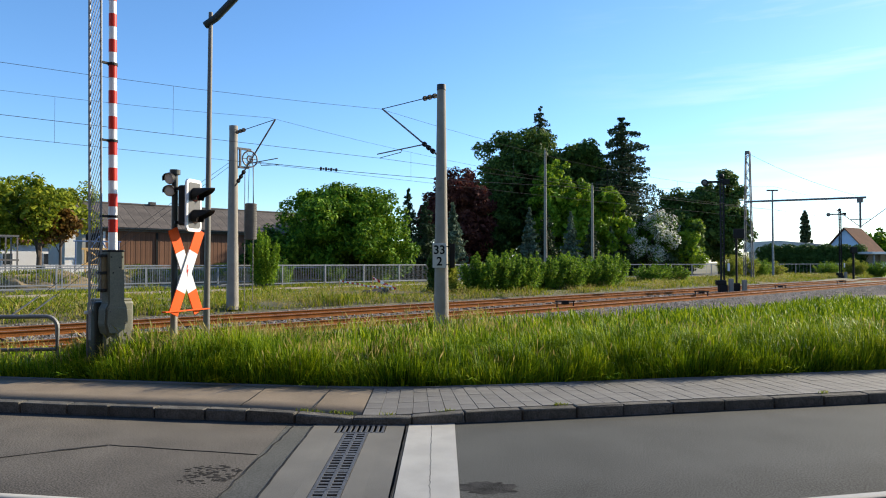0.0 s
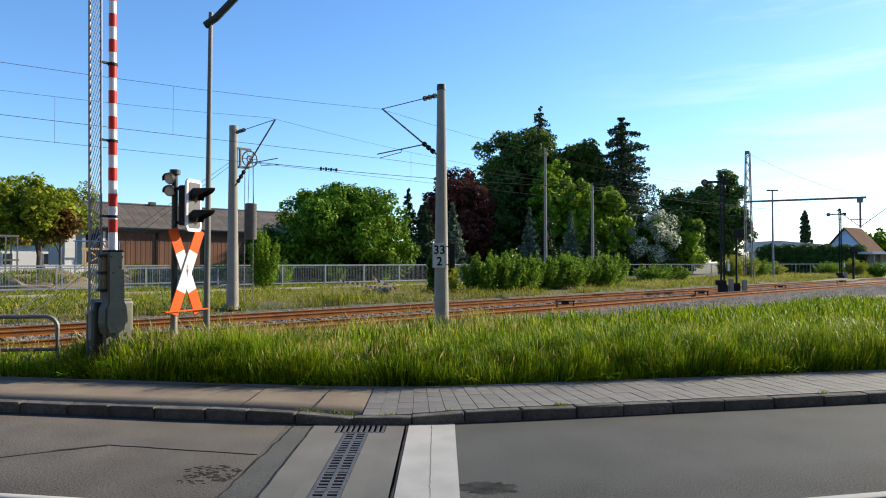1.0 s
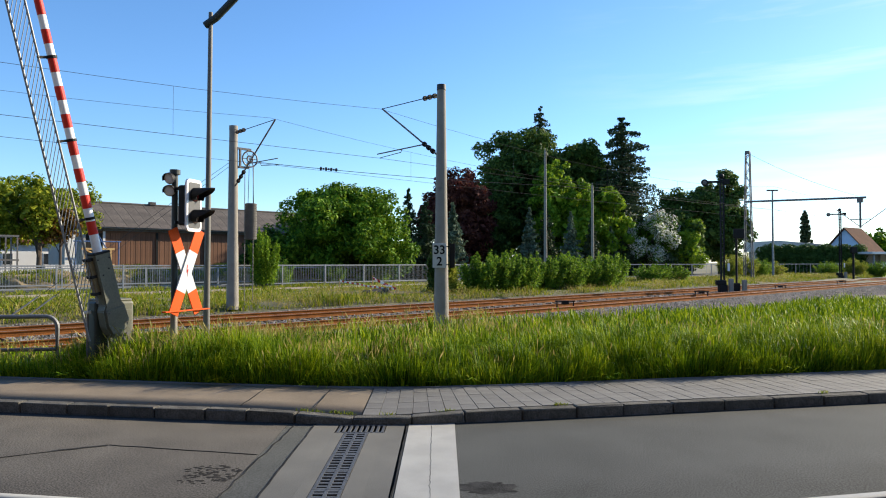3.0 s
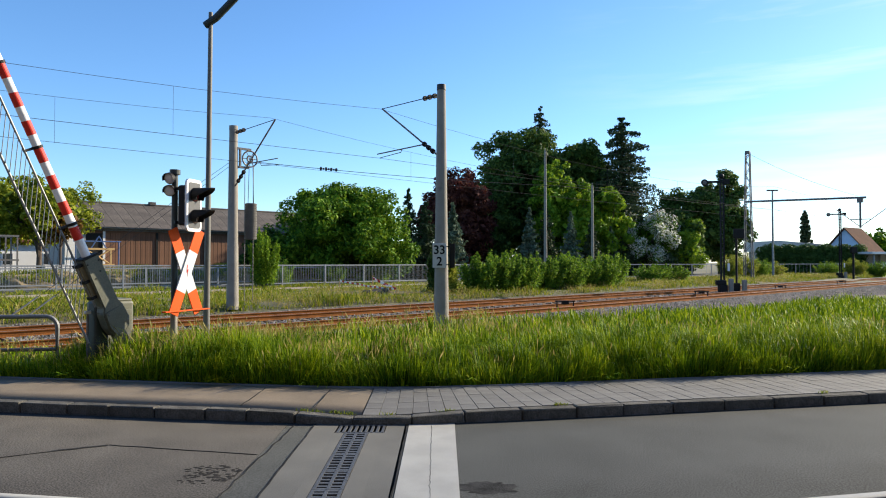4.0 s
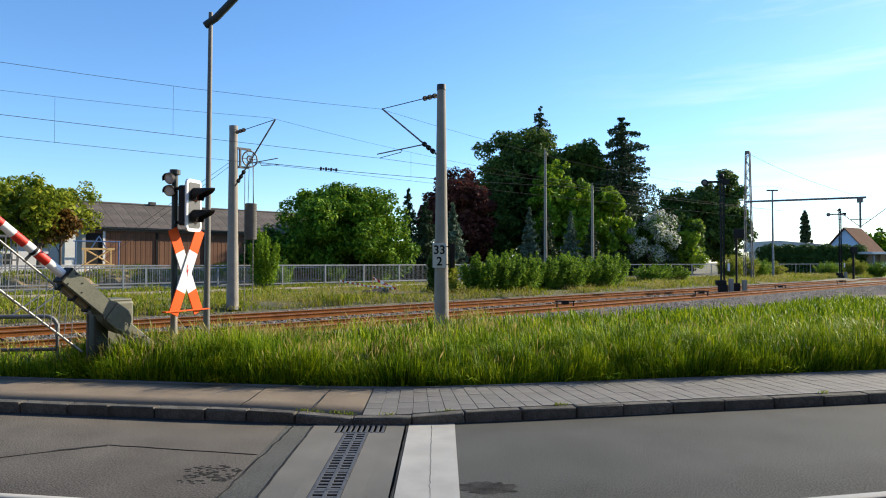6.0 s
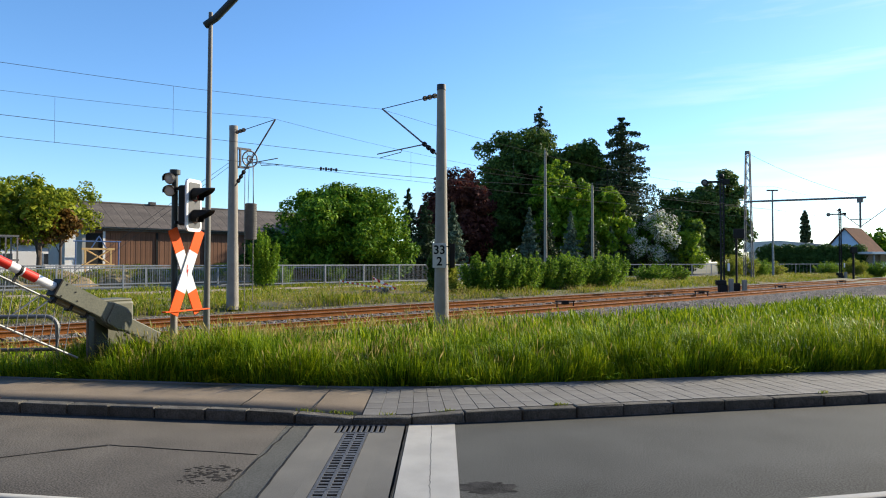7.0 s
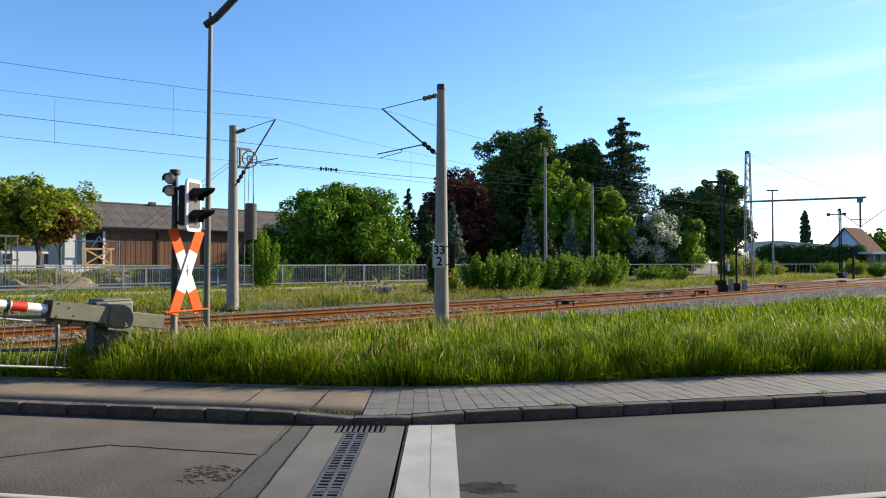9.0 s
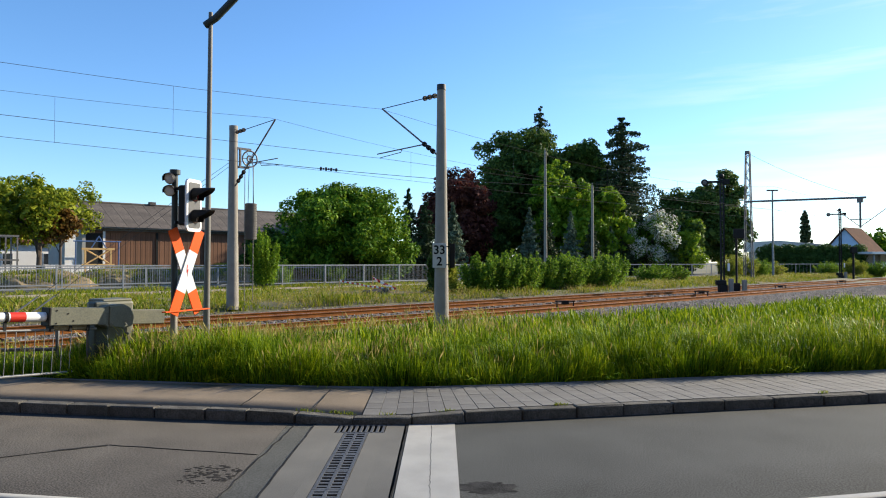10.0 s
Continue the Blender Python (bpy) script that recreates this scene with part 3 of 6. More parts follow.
def overhead_wires():
    """Contact and carrier wires of both tracks in the tracks' frame, with their droppers."""
    for c, s_m, zm, zc, left, right in ((17.3, 13.7, 6.80, 5.19, (-20, 6.85, 4.8), (47, 6.85, 5.3)), (21.5, 12.1, 6.92, 5.26, (-22, 7.3, 5.2), (45, 6.9, 5.3))):
        th = thing("overhead_line", TRACK, "thin dark overhead contact line above a track", "overhead line", "overhead lines")
        bm = bmesh.new()
        far = (160, c, 6.9)
        cp = [(left[0], c, left[1]), (s_m, c, zm), (right[0], c, right[1]), far]
        pipe(bm, hanging(cp, 16, 0.75), 0.0055, 5)
        part("carrier_wire", bm, M_WIRE, th)
        bm = bmesh.new()
        kp = [(left[0], c, left[2]), (s_m, c, zc), (right[0], c, right[2]), (160, c, 5.3)]
        pipe(bm, hanging(kp, 10, 0.05), 0.0065, 5)
        part("contact_wire", bm, M_WIRE, th)
        for a, b in zip(range(3), range(1, 4)):
            n = 5
            for i in range(1, n):
                q = i / n
                s = cp[a][0] * (1 - q) + cp[b][0] * q
                zt = cp[a][2] * (1 - q) + cp[b][2] * q - 0.75 * 4 * q * (1 - q)
                zb = kp[a][2] * (1 - q) + kp[b][2] * q - 0.05
                bm = bmesh.new()
                rod(bm, (s, c, zb), (s, c, zt), 0.004, seg=5)
                part("dropper", bm, M_WIRE, th)


def mast(s, p, top, base, r0, r1, towards, arm, sign):
    """A spun concrete mast with its bracket arm over the track."""
    th = thing("overhead_mast", TRACK @ pose(s, p, 0), "tall tapered round grey concrete overhead line mast", "mast", "overhead line masts")
    bm = bmesh.new()
    rod(bm, (0, 0, base), (0, 0, top - 0.12), r0, r1, 28)
    part("shaft", bm, M_MAST, th)
    bm = bmesh.new()
    rod(bm, (0, 0, top - 0.16), (0, 0, top), r1 + 0.012, r1 + 0.006, 24)
    part("cap", bm, M_CAP if sign else M_MAST, th, "black cap" if sign else "")
    zt, zb, reach, lift = arm
    d = towards
    rr = r0 + (r1 - r0) * 0.7
    knee = Vector((0.15, d * reach, lift))
    bm = bmesh.new()
    pipe(bm, [(0, d * rr, zb), knee], 0.028, 8)
    part("bracket_tube", bm, M_STEEL_OLD, th)
    bm = bmesh.new()
    pipe(bm, [(0, d * r1, zt), knee], 0.013, 6)
    part("tie_rod", bm, M_WIRE, th)
    for a, b, f0, f1 in (((0, d * rr, zb), knee, 0.08, 0.22), ((0, d * r1, zt), knee, 0.06, 0.22)):
        a, b = Vector(a), Vector(b)
        bm = bmesh.new()
        for k in range(5):
            q = f0 + (f1 - f0) * k / 4
            rod(bm, a.lerp(b, q - 0.012), a.lerp(b, q + 0.012), 0.075 if k % 2 == 0 else 0.045, seg=12)
        part("insulator", bm, M_BLACK, th, "dark ribbed insulator")
    return th, knee


def masts():
    th, knee = mast(13.6, 14.3, 7.0, -0.45, 0.225, 0.125, 1, (6.72, 4.95, 2.95, 6.80), True)
    # steady arm: hangs from the bracket tube and holds the contact wire
    bm = bmesh.new()
    pipe(bm, [(0.05, 0.75, 5.36), (0.15, 3.2, 5.35)], 0.020, 6)
    part("steady_arm", bm, M_STEEL_OLD, th)
    bm = bmesh.new()
    pipe(bm, [(0.1, 1.9, 5.36), (0.1, 1.95, 5.26), (0.1, 3.0, 5.2)], 0.012, 6)
    part("registration_arm", bm, M_STEEL_OLD, th)
    # distance board with its dark back plate, clamped to the mast
    brd = Matrix.Rotation(radians(-TURN - 8), 4, "Z")
    bm = bmesh.new()
    box(bm, -0.02, -0.245, 2.0, 0.40, 0.02, 0.70, m=brd, bevel=0.006)
    board = part("distance_board", bm, M_SIGNGREY, th, "pale grey kilometre board reading 33 over 2")
    bm = bmesh.new()
    box(bm, 0.33, -0.10, 2.0, 0.16, 0.02, 0.70, m=brd)
    box(bm, 0.13, -0.235, 2.26, 0.3, 0.012, 0.03, m=brd)
    box(bm, 0.13, -0.235, 1.74, 0.3, 0.012, 0.03, m=brd)
    part("board_back", bm, M_BLACK, th)
    for txt, z in (("33", 2.05), ("2", 1.72)):
        cu = bpy.data.curves.new("digits", "FONT")
        cu.body, cu.size, cu.align_x, cu.extrude, cu.offset = txt, 0.35, "CENTER", 0.003, 0.006
        ob = new("digits", cu)
        ob.parent = board
        ob.matrix_basis = brd @ pose(-0.02, -0.262, z, 90, 0, 0)
        ob.data.materials.append(M_BLACK)
    # far mast with tensioning wheel and weights
    th, knee = mast(12.2, 24.5, 7.09, 0.0, 0.23, 0.155, -1, (6.8, 4.75, 2.9, 6.92), False)
    bm = bmesh.new()
    pipe(bm, [(0.0, -1.05, 5.5), (0.2, -3.0, 5.52)], 0.018, 6)
    part("steady_arm", bm, M_STEEL_OLD, th)
    bm = bmesh.new()
    pipe(bm, [(0.1, -1.9, 5.5), (0.1, -2.0, 5.35), (0.2, -3.1, 5.28)], 0.012, 6)
    part("registration_arm", bm, M_STEEL_OLD, th)
    wheel_at = Vector((0.62, -0.15, 5.85))
    for k in range(6):
        bm = bmesh.new()
        a = k * math.pi / 3
        rod(bm, wheel_at, wheel_at + Vector((math.cos(a) * 0.3, 0, math.sin(a) * 0.3)), 0.015, seg=6)
        part("wheel_spoke", bm, M_STEEL_OLD, th)
    for r in (0.31, 0.12):
        bm = bmesh.new()
        pipe(bm, [wheel_at + Vector((math.cos(a * math.tau / 28) * r, 0, math.sin(a * math.tau / 28) * r)) for a in range(29)], 0.03, 6)
        part("tension_wheel", bm, M_STEEL_OLD, th)
    bm = bmesh.new()
    box(bm, 0.38, -0.1, 6.22, 0.6, 0.1, 0.08)
    box(bm, 0.35, -0.1, 5.5, 0.5, 0.08, 0.08)
    box(bm, 0.22, -0.12, 5.85, 0.07, 0.08, 0.75)
    part("wheel_bracket", bm, M_STEEL_OLD, th)
    bm = bmesh.new()
    rod(bm, (0.72, -0.05, 2.7), (0.72, -0.05, 4.12), 0.2, seg=16)
    weight = part("tension_weight", bm, M_WEIGHT, th, "stack of round concrete tension weights")
    for k in range(14):
        bm = bmesh.new()
        rod(bm, (0.72, -0.05, 2.72 + k * 0.1), (0.72, -0.05, 2.80 + k * 0.1), 0.225, 0.235, 18)
        part("weight_disc", bm, M_WEIGHT, weight)
    for dx in (-0.12, 0.12):
        bm = bmesh.new()
        rod(bm, (0.72 + dx, -0.05, 4.1), (0.72 + dx * 0.6, -0.05, 5.8), 0.012, seg=6)
        part("weight_cable", bm, M_WIRE, th)
    for dx in (-0.3, 0.3):
        bm = bmesh.new()
        rod(bm, (0.72 + dx * 0.6, 0.1, 0.3), (0.72 + dx * 0.6, 0.1, 5.6), 0.015, seg=6)
        part("guide_rod", bm, M_STEEL_OLD, th)
    # guy wires to the ground and the anchored wire
    bm = bmesh.new()
    pipe(bm, [(-0.1, 0, 5.7), (-7.4, 0, 0.1)], 0.008, 6)
    part("guy_wire", bm, M_WIRE, th)
    bm = bmesh.new()
    pipe(bm, [(-0.1, 0, 5.55), (-6.9, 0, 0.1)], 0.008, 6)
    part("guy_wire", bm, M_WIRE, th)
    for x0, zt in ((-7.4, 5.7), (-6.9, 5.55)):
        a, b = Vector((x0, 0, 0.1)), Vector((-0.1, 0, zt))
        bm = bmesh.new()
        rod(bm, a, a + (b - a).normalized() * 1.0, 0.026, seg=8)
        part("guy_sheath", bm, M_GALV, th, "pale guard tube on the guy wire")
    th2 = thing("tensioned_wire", TRACK, "dark tensioned wire with a ribbed insulator", "wire")
    bm = bmesh.new()
    pipe(bm, hanging([(13.1, 24.3, 5.75), (30, 21.7, 5.9), (60, 21.5, 6.2)], 12, 0.12), 0.012, 5)
    part("wire", bm, M_WIRE, th2)
    bm = bmesh.new()
    a, b = Vector((15.8, 23.9, 5.72)), Vector((16.5, 23.8, 5.72))
    for k in range(7):
        q = k / 6
        rod(bm, a.lerp(b, q) - (b - a) * 0.03, a.lerp(b, q) + (b - a) * 0.03, 0.075 if k % 2 == 0 else 0.045, seg=12)
    part("insulator", bm, M_BLACK, th2)
    # two slim masts further along
    for s, p, top in ((40.1, 31.0, 10.1), (46.2, 31.0, 8.0)):
        th3 = thing("slim_mast", TRACK @ pose(s, p, 0), "slim pale concrete mast behind the tracks", "mast", "slim masts")
        bm = bmesh.new()
        rod(bm, (0, 0, 0), (0, 0, top), 0.14, 0.085, 14)
        part("shaft", bm, M_MAST, th3)
        bm = bmesh.new()
        rod(bm, (0, 0, top), (0, 0, top + 0.22), 0.05, 0.03, 8)
        part("cap", bm, M_CAP, th3)


# ---- level crossing ----
PIVOT = (-5.055, 10.40, 0.985)
BARRIER = pose(-5.24, 10.52, 0.0, 0, 0, 57 + 180)   # local x: along the closed boom
LIFT = ((0.0, 89.4), (1.6, 89.4), (1.8, 88.6), (2.0, 86.5), (2.25, 84.1), (2.5, 81.3), (2.7, 79.0), (3.0, 75.7), (3.4, 71.4), (4.0, 65.0), (4.5, 58.9), (5.0, 52.9),
        (5.5, 46.2), (5.7, 43.8), (6.2, 37.8), (6.8, 30.8), (7.0, 27.9), (7.5, 22.3), (8.0, 16.9), (8.5, 12.9), (9.0, 9.2), (9.5, 5.9), (10.0, 3.0))
HINGE = Vector((0, 0, PIVOT[2]))


def lower_hinge(a):
    """The skirt's lower bar hangs on a link: its hinge sinks as the boom falls."""
    c, q = max(0.0, math.cos(radians(a))), max(0.0, math.sin(radians(a)))
    return Vector((0.35 + 0.28 * c ** 3, 0.04, 0.19 + 0.475 * q))


MOVING = {}
HANGERS = []


def barrier():
    th = thing("crossing_barrier", BARRIER, "half-closed red and white level crossing barrier with hanging skirt", "barrier")
    # cabinet behind the arm: a rounded casting with a low domed lid
    bm = bmesh.new()
    box(bm, -0.28, -0.32, 0.555, 0.54, 0.46, 1.27, bevel=0.045)
    cab = part("drive_cabinet", bm, M_OLIVE, th, "grey-green metal drive cabinet")
    bm = bmesh.new()
    box(bm, -0.28, -0.32, 1.20, 0.50, 0.42, 0.05, bevel=0.024)
    part("cabinet_lid", bm, M_OLIVE, cab)
    bm = bmesh.new()
    box(bm, -0.28, -0.082, 0.62, 0.40, 0.012, 0.86, bevel=0.005)
    door = part("cabinet_door", bm, M_OLIVE, cab)
    bm = bmesh.new()
    rod(bm, (-0.42, -0.085, 0.66), (-0.42, -0.055, 0.66), 0.022, seg=12)
    part("door_lock", bm, M_STEEL_OLD, door)
    bm = bmesh.new()
    box(bm, 0.10, 0.0, 0.53, 0.22, 0.20, 1.34, bevel=0.025)
    part("arm_support", bm, M_DARKGREEN, th, "dark green support beside the axle")
    bm = bmesh.new()
    rod(bm, (0, -0.12, PIVOT[2]), (0, 0.30, PIVOT[2]), 0.06, seg=18)
    part("axle", bm, M_STEEL_OLD, th)
    bm = bmesh.new()
    rod(bm, (0.27, 0.0, -0.1), (0.27, 0.0, 1.02), 0.016, seg=8)
    post = part("skirt_post", bm, M_STEEL_OLD, th)
    bm = bmesh.new()
    box(bm, 0.27, 0.0, 1.045, 0.09, 0.06, 0.05, bevel=0.012)
    part("post_cap", bm, M_SIGNGREY, post, "pale cap on the thin post")
    # swinging arm: origin at the axle, x along the boom
    outline = [(0.99, 0.125), (0.20, 0.128), (0.15, 0.165), (-0.10, 0.185), (-0.22, 0.13), (-0.29, 0.0), (-0.27, -0.15), (-0.12, -0.19), (0.12, -0.175), (0.20, -0.128), (0.99, -0.125)]
    bm = bmesh.new()
    prism(bm, outline, 0.12, 0.33)
    bmesh.ops.bevel(bm, geom=list(bm.edges), offset=0.014, segments=2, affect="EDGES")
    arm = part("swing_arm", bm, M_OLIVE, th, "grey-green swinging arm housing")
    arm.location = HINGE
    bm = bmesh.new()
    prism(bm, [(0.13, 0.15), (-0.09, 0.17), (-0.20, 0.12), (-0.265, 0.0), (-0.25, -0.135), (-0.11, -0.172), (0.10, -0.16), (0.13, -0.12)], 0.328, 0.352)
    bmesh.ops.bevel(bm, geom=list(bm.edges), offset=0.007, segments=1, affect="EDGES")
    cover = part("axle_cover", bm, M_OLIVE, arm, "raised cover over the axle")
    for x, z in ((0.08, 0.11), (0.08, -0.11), (-0.12, 0.12), (-0.14, -0.12), (-0.20, 0.0)):
        bm = bmesh.new()
        rod(bm, (x, 0.35, z), (x, 0.362, z), 0.013, seg=6)
        part("bolt", bm, M_STEEL_OLD, cover)
    for x, z in ((0.74, 0.045), (0.66, -0.06), (0.90, 0.09), (0.90, -0.09)):
        bm = bmesh.new()
        rod(bm, (x, 0.328, z), (x, 0.338, z), 0.012, seg=6)
        part("bolt", bm, M_BLACK, arm)
    bm = bmesh.new()
    box(bm, 0.99, 0.225, 0, 0.035, 0.225, 0.262, bevel=0.012)
    part("housing_flange", bm, M_BLACK, arm)
    bm = bmesh.new()
    box(bm, 0.66, 0.20, -0.155, 0.56, 0.12, 0.07, bevel=0.01)
    rib = part("housing_rib", bm, M_OCHRE, arm, "dull yellow rib under the housing")
    for x in (0.40, 0.66, 0.92):
        bm = bmesh.new()
        box(bm, x, 0.205, -0.165, 0.045, 0.14, 0.10, bevel=0.006)
        part("rib_clamp", bm, M_BLACK, rib)
    bm = bmesh.new()
    box(bm, -0.56, 0.20, -0.02, 0.66, 0.06, 0.23, bevel=0.012)
    part("counterweight", bm, M_OLIVE, arm, "grey-green counterweight plate on the arm's tail")
    bm = bmesh.new()
    rod(bm, (0.9, 0.22, 0), (6.6, 0.22, 0), 0.066, 0.048, 20)
    part("boom", bm, M_WHITE, arm, "white tubular boom")
    k = 0
    while 1.278 + k * 0.395 < 6.4:
        a = 1.278 + k * 0.395
        r = 0.066 - 0.018 * (a - 0.9) / 5.7
        bm = bmesh.new()
        rod(bm, (a, 0.22, 0), (a + 0.198, 0.22, 0), r + 0.0025, r + 0.002, 20)
        part("red_band", bm, M_RED, arm, "red reflective band")
        k += 1
    bm = bmesh.new()
    rod(bm, (0.25, 0.22, -0.185), (6.5, 0.22, -0.185), 0.016, seg=8)
    part("skirt_top_bar", bm, M_GALV, arm, "thin bright metal bar")
    for a in (1.52, 2.68, 3.86, 5.05, 6.2):
        bm = bmesh.new()
        box(bm, a, 0.22, -0.10, 0.035, 0.03, 0.20)
        rod(bm, (a - 0.02, 0.22, 0), (a + 0.02, 0.22, 0), 0.072, seg=14)
        part("bar_clamp", bm, M_BLACK, arm)
    MOVING["arm"] = arm
    bm = bmesh.new()
    rod(bm, (-0.02, 0.16, 0), (6.1, 0.16, 0), 0.018, seg=8)
    low = part("skirt_lower_bar", bm, M_GALV, th, "thin bright metal lower bar of the skirt")
    low.location = lower_hinge(90)
    MOVING["low"] = low
    bm = bmesh.new()
    rod(bm, (0, 0, 0), (0, 0, -0.60), 0.0055, seg=6)
    me = bpy.data.meshes.new("hanger")
    bm.to_mesh(me)
    bm.free()
    me.materials.append(M_GALV)
    a = 0.62
    while a < 6.3:
        ob = new("skirt_hanger", me)
        ob.parent = th
        HANGERS.append((ob, a))
        a += 0.125


def saltire():
    """St Andrew's cross with the light signal on one post."""
    sx, sy = -4.217, 10.687
    th = thing("crossing_signal", pose(sx, sy, 0.083, 0, 0, TURN - 3) @ Matrix.Scale(0.954, 4), "level crossing light signal above an orange and white cross", "signal")
    bm = bmesh.new()
    rod(bm, (0, 0.05, -0.25), (0, 0.05, 1.02), 0.055, 0.055, 16)
    part("post", bm, M_MAST, th, "grey steel post")
    bm = bmesh.new()
    rod(bm, (0, 0.05, 1.0), (0, 0.05, 3.28), 0.05, 0.05, 16)
    part("upper_post", bm, M_DARKGREEN, th, "dark green upper post")
    # cross: two boards with orange ends, turned to the road
    face = pose(0, 0.05, 0, 0, 0, 26)
    lean = 23.0
    for side in (-1, 1):
        m = face @ pose(0.165, -0.10 - 0.012 * side, 1.65, 0, side * lean, 0)
        bm = bmesh.new()
        box(bm, 0, 0, 0, 0.205, 0.02, 0.72, m=m, bevel=0.003)
        b = part("cross_board", bm, M_SHEET, th, "white board of the cross")
        for e in (-1, 1):
            bm = bmesh.new()
            box(bm, 0, 0, e * 0.56, 0.205, 0.02, 0.40, m=m, bevel=0.003)
            part("board_end", bm, M_ORANGE, b, "orange reflective end")
    bm = bmesh.new()
    z0 = 1.66
    bolt = [(0.10, 0.16), (0.125, 0.16), (0.105, 0.03), (0.15, 0.05), (0.12, -0.14), (0.115, -0.02), (0.08, -0.04)]
    prism(bm, [(0.165 + (x - 0.11) * 0.6, z * 0.65 + z0) for x, z in bolt], -0.126, -0.122)
    bmesh.ops.transform(bm, matrix=face, verts=bm.verts)
    part("flash_mark", bm, M_RED, th, "small red flash mark")
    bm = bmesh.new()
    box(bm, 0.18, -0.10, 1.0, 1.0, 0.09, 0.02, m=face, bevel=0.004)
    part("bottom_bar", bm, M_ORANGE, th, "orange bar below the cross")
    bm = bmesh.new()
    for z in (1.25, 2.05):
        box(bm, 0.06, -0.04, z, 0.16, 0.05, 0.05, m=face, bevel=0.006)
    part("cross_clamp", bm, M_STEEL_OLD, th)
    # signal head, turned towards the road
    hm = pose(0.20, -0.20, 2.74, 0, 0, 36)
    def slab(w, h, r, y0, y1):
        """A plate with rounded corners, upright, from y0 to y1."""
        ring = []
        for cx, cz, a0 in ((w / 2 - r, h / 2 - r, 0), (r - w / 2, h / 2 - r, 90), (r - w / 2, r - h / 2, 180), (w / 2 - r, r - h / 2, 270)):
            ring += [(cx + r * math.cos(radians(a0 + k * 15)), cz + r * math.sin(radians(a0 + k * 15))) for k in range(7)]
        b = bmesh.new()
        prism(b, ring, y0, y1)
        bmesh.ops.transform(b, matrix=hm, verts=b.verts)
        return b
    plate = part("backing_plate", slab(0.42, 0.86, 0.085, -0.035, 0.0), M_WHITE, th, "white rimmed backing plate")
    part("black_face", slab(0.315, 0.75, 0.04, -0.042, -0.02), M_FACE, plate, "dull black inner face")
    bm = bmesh.new()
    box(bm, -0.02, 0.09, 0, 0.26, 0.17, 0.66, m=hm, bevel=0.03)
    part("lamp_case", bm, M_BLACK, th, "black lamp case behind the plate")
    for dz, lens in ((0.17, M_LENS_RED), (-0.19, M_LENS_AMBER)):
        bm = bmesh.new()
        # hood: open half tube longer on top
        seg, ln = 18, 0.36
        outer, inner = [], []
        for k in range(seg + 1):
            a = math.pi * (-0.22 + 1.44 * k / seg)
            reach = ln * (0.35 + 0.65 * max(0.0, math.sin(a)) ** 0.6) if math.sin(a) > 0 else ln * 0.3
            for r, store in ((0.125, outer), (0.115, inner)):
                q0, q1 = Vector((r * math.cos(a), -0.04, dz + r * math.sin(a))), Vector((r * math.cos(a), -0.04 - reach, dz + r * math.sin(a) - 0.006))
                store.append((bm.verts.new(hm @ q0), bm.verts.new(hm @ q1)))
        for k in range(seg):
            bm.faces.new((outer[k][0], outer[k + 1][0], outer[k + 1][1], outer[k][1]))
            bm.faces.new((inner[k][0], inner[k][1], inner[k + 1][1], inner[k + 1][0]))
            bm.faces.new((outer[k][1], outer[k + 1][1], inner[k + 1][1], inner[k][1]))
        hood = part("hood", bm, M_BLACK, plate, "black lamp hood")
        bm = bmesh.new()
        rod(bm, hm @ Vector((0, -0.045, dz)), hm @ Vector((0, -0.065, dz)), 0.108, 0.09, 20)
        part("lens", bm, lens, plate, "unlit lamp lens")
    # bracket and the warning bell lamp on top
    bm = bmesh.new()
    box(bm, 0.09, -0.05, 3.02, 0.26, 0.05, 0.05)
    box(bm, 0.09, -0.05, 2.46, 0.26, 0.05, 0.05)
    part("bracket", bm, M_BLACK, th)
    bm = bmesh.new()
    rod(bm, (0, 0.05, 3.26), (0, 0.05, 3.34), 0.085, 0.085, 16)
    part("post_cap", bm, M_DARKGREEN, th)
    for z, ax in ((3.19, Vector((-0.80, -0.58, -0.30))), (2.99, Vector((-0.62, -0.75, -0.30)))):
        ax.normalize()
        c = Vector((-0.09, 0.02, z))
        bm = bmesh.new()
        rod(bm, c - ax * 0.09, c + ax * 0.02, 0.055, 0.098, 20)
        case = part("side_lamp_case", bm, M_BLACK, th, "black round side lamp case")
        bm = bmesh.new()
        bmesh.ops.create_uvsphere(bm, u_segments=20, v_segments=10, radius=0.09, matrix=Matrix.Translation(c + ax * 0.02) @ ax.to_track_quat("Z", "Y").to_matrix().to_4x4() @ Matrix.Diagonal((1, 1, 0.35, 1)))
        part("side_lamp_glass", bm, M_SHEET, case, "pale lamp glass")
        # cowl over the glass
        bm = bmesh.new()
        q = ax.to_track_quat("Z", "Y").to_matrix()
        up = q.transposed() @ Vector((0, 0, 1))
        a0 = math.atan2(up.y, up.x)
        ring = []
        for k in range(15):
            a = a0 + radians(-105 + 15 * k)
            ring.append([bm.verts.new(c + q @ Vector((r * math.cos(a), r * math.sin(a), h))) for r, h in ((0.098, 0.0), (0.100, 0.075), (0.094, 0.075), (0.090, 0.0))])
        for u, v in zip(ring, ring[1:]):
            for k in range(4):
                bm.faces.new((u[k], u[(k + 1) % 4], v[(k + 1) % 4], v[k]))
        part("side_cowl", bm, M_BLACK, case)
    bm = bmesh.new()
    box(bm, -0.05, 0.05, 3.20, 0.12, 0.05, 0.06)
    part("side_bracket", bm, M_DARKGREEN, th)


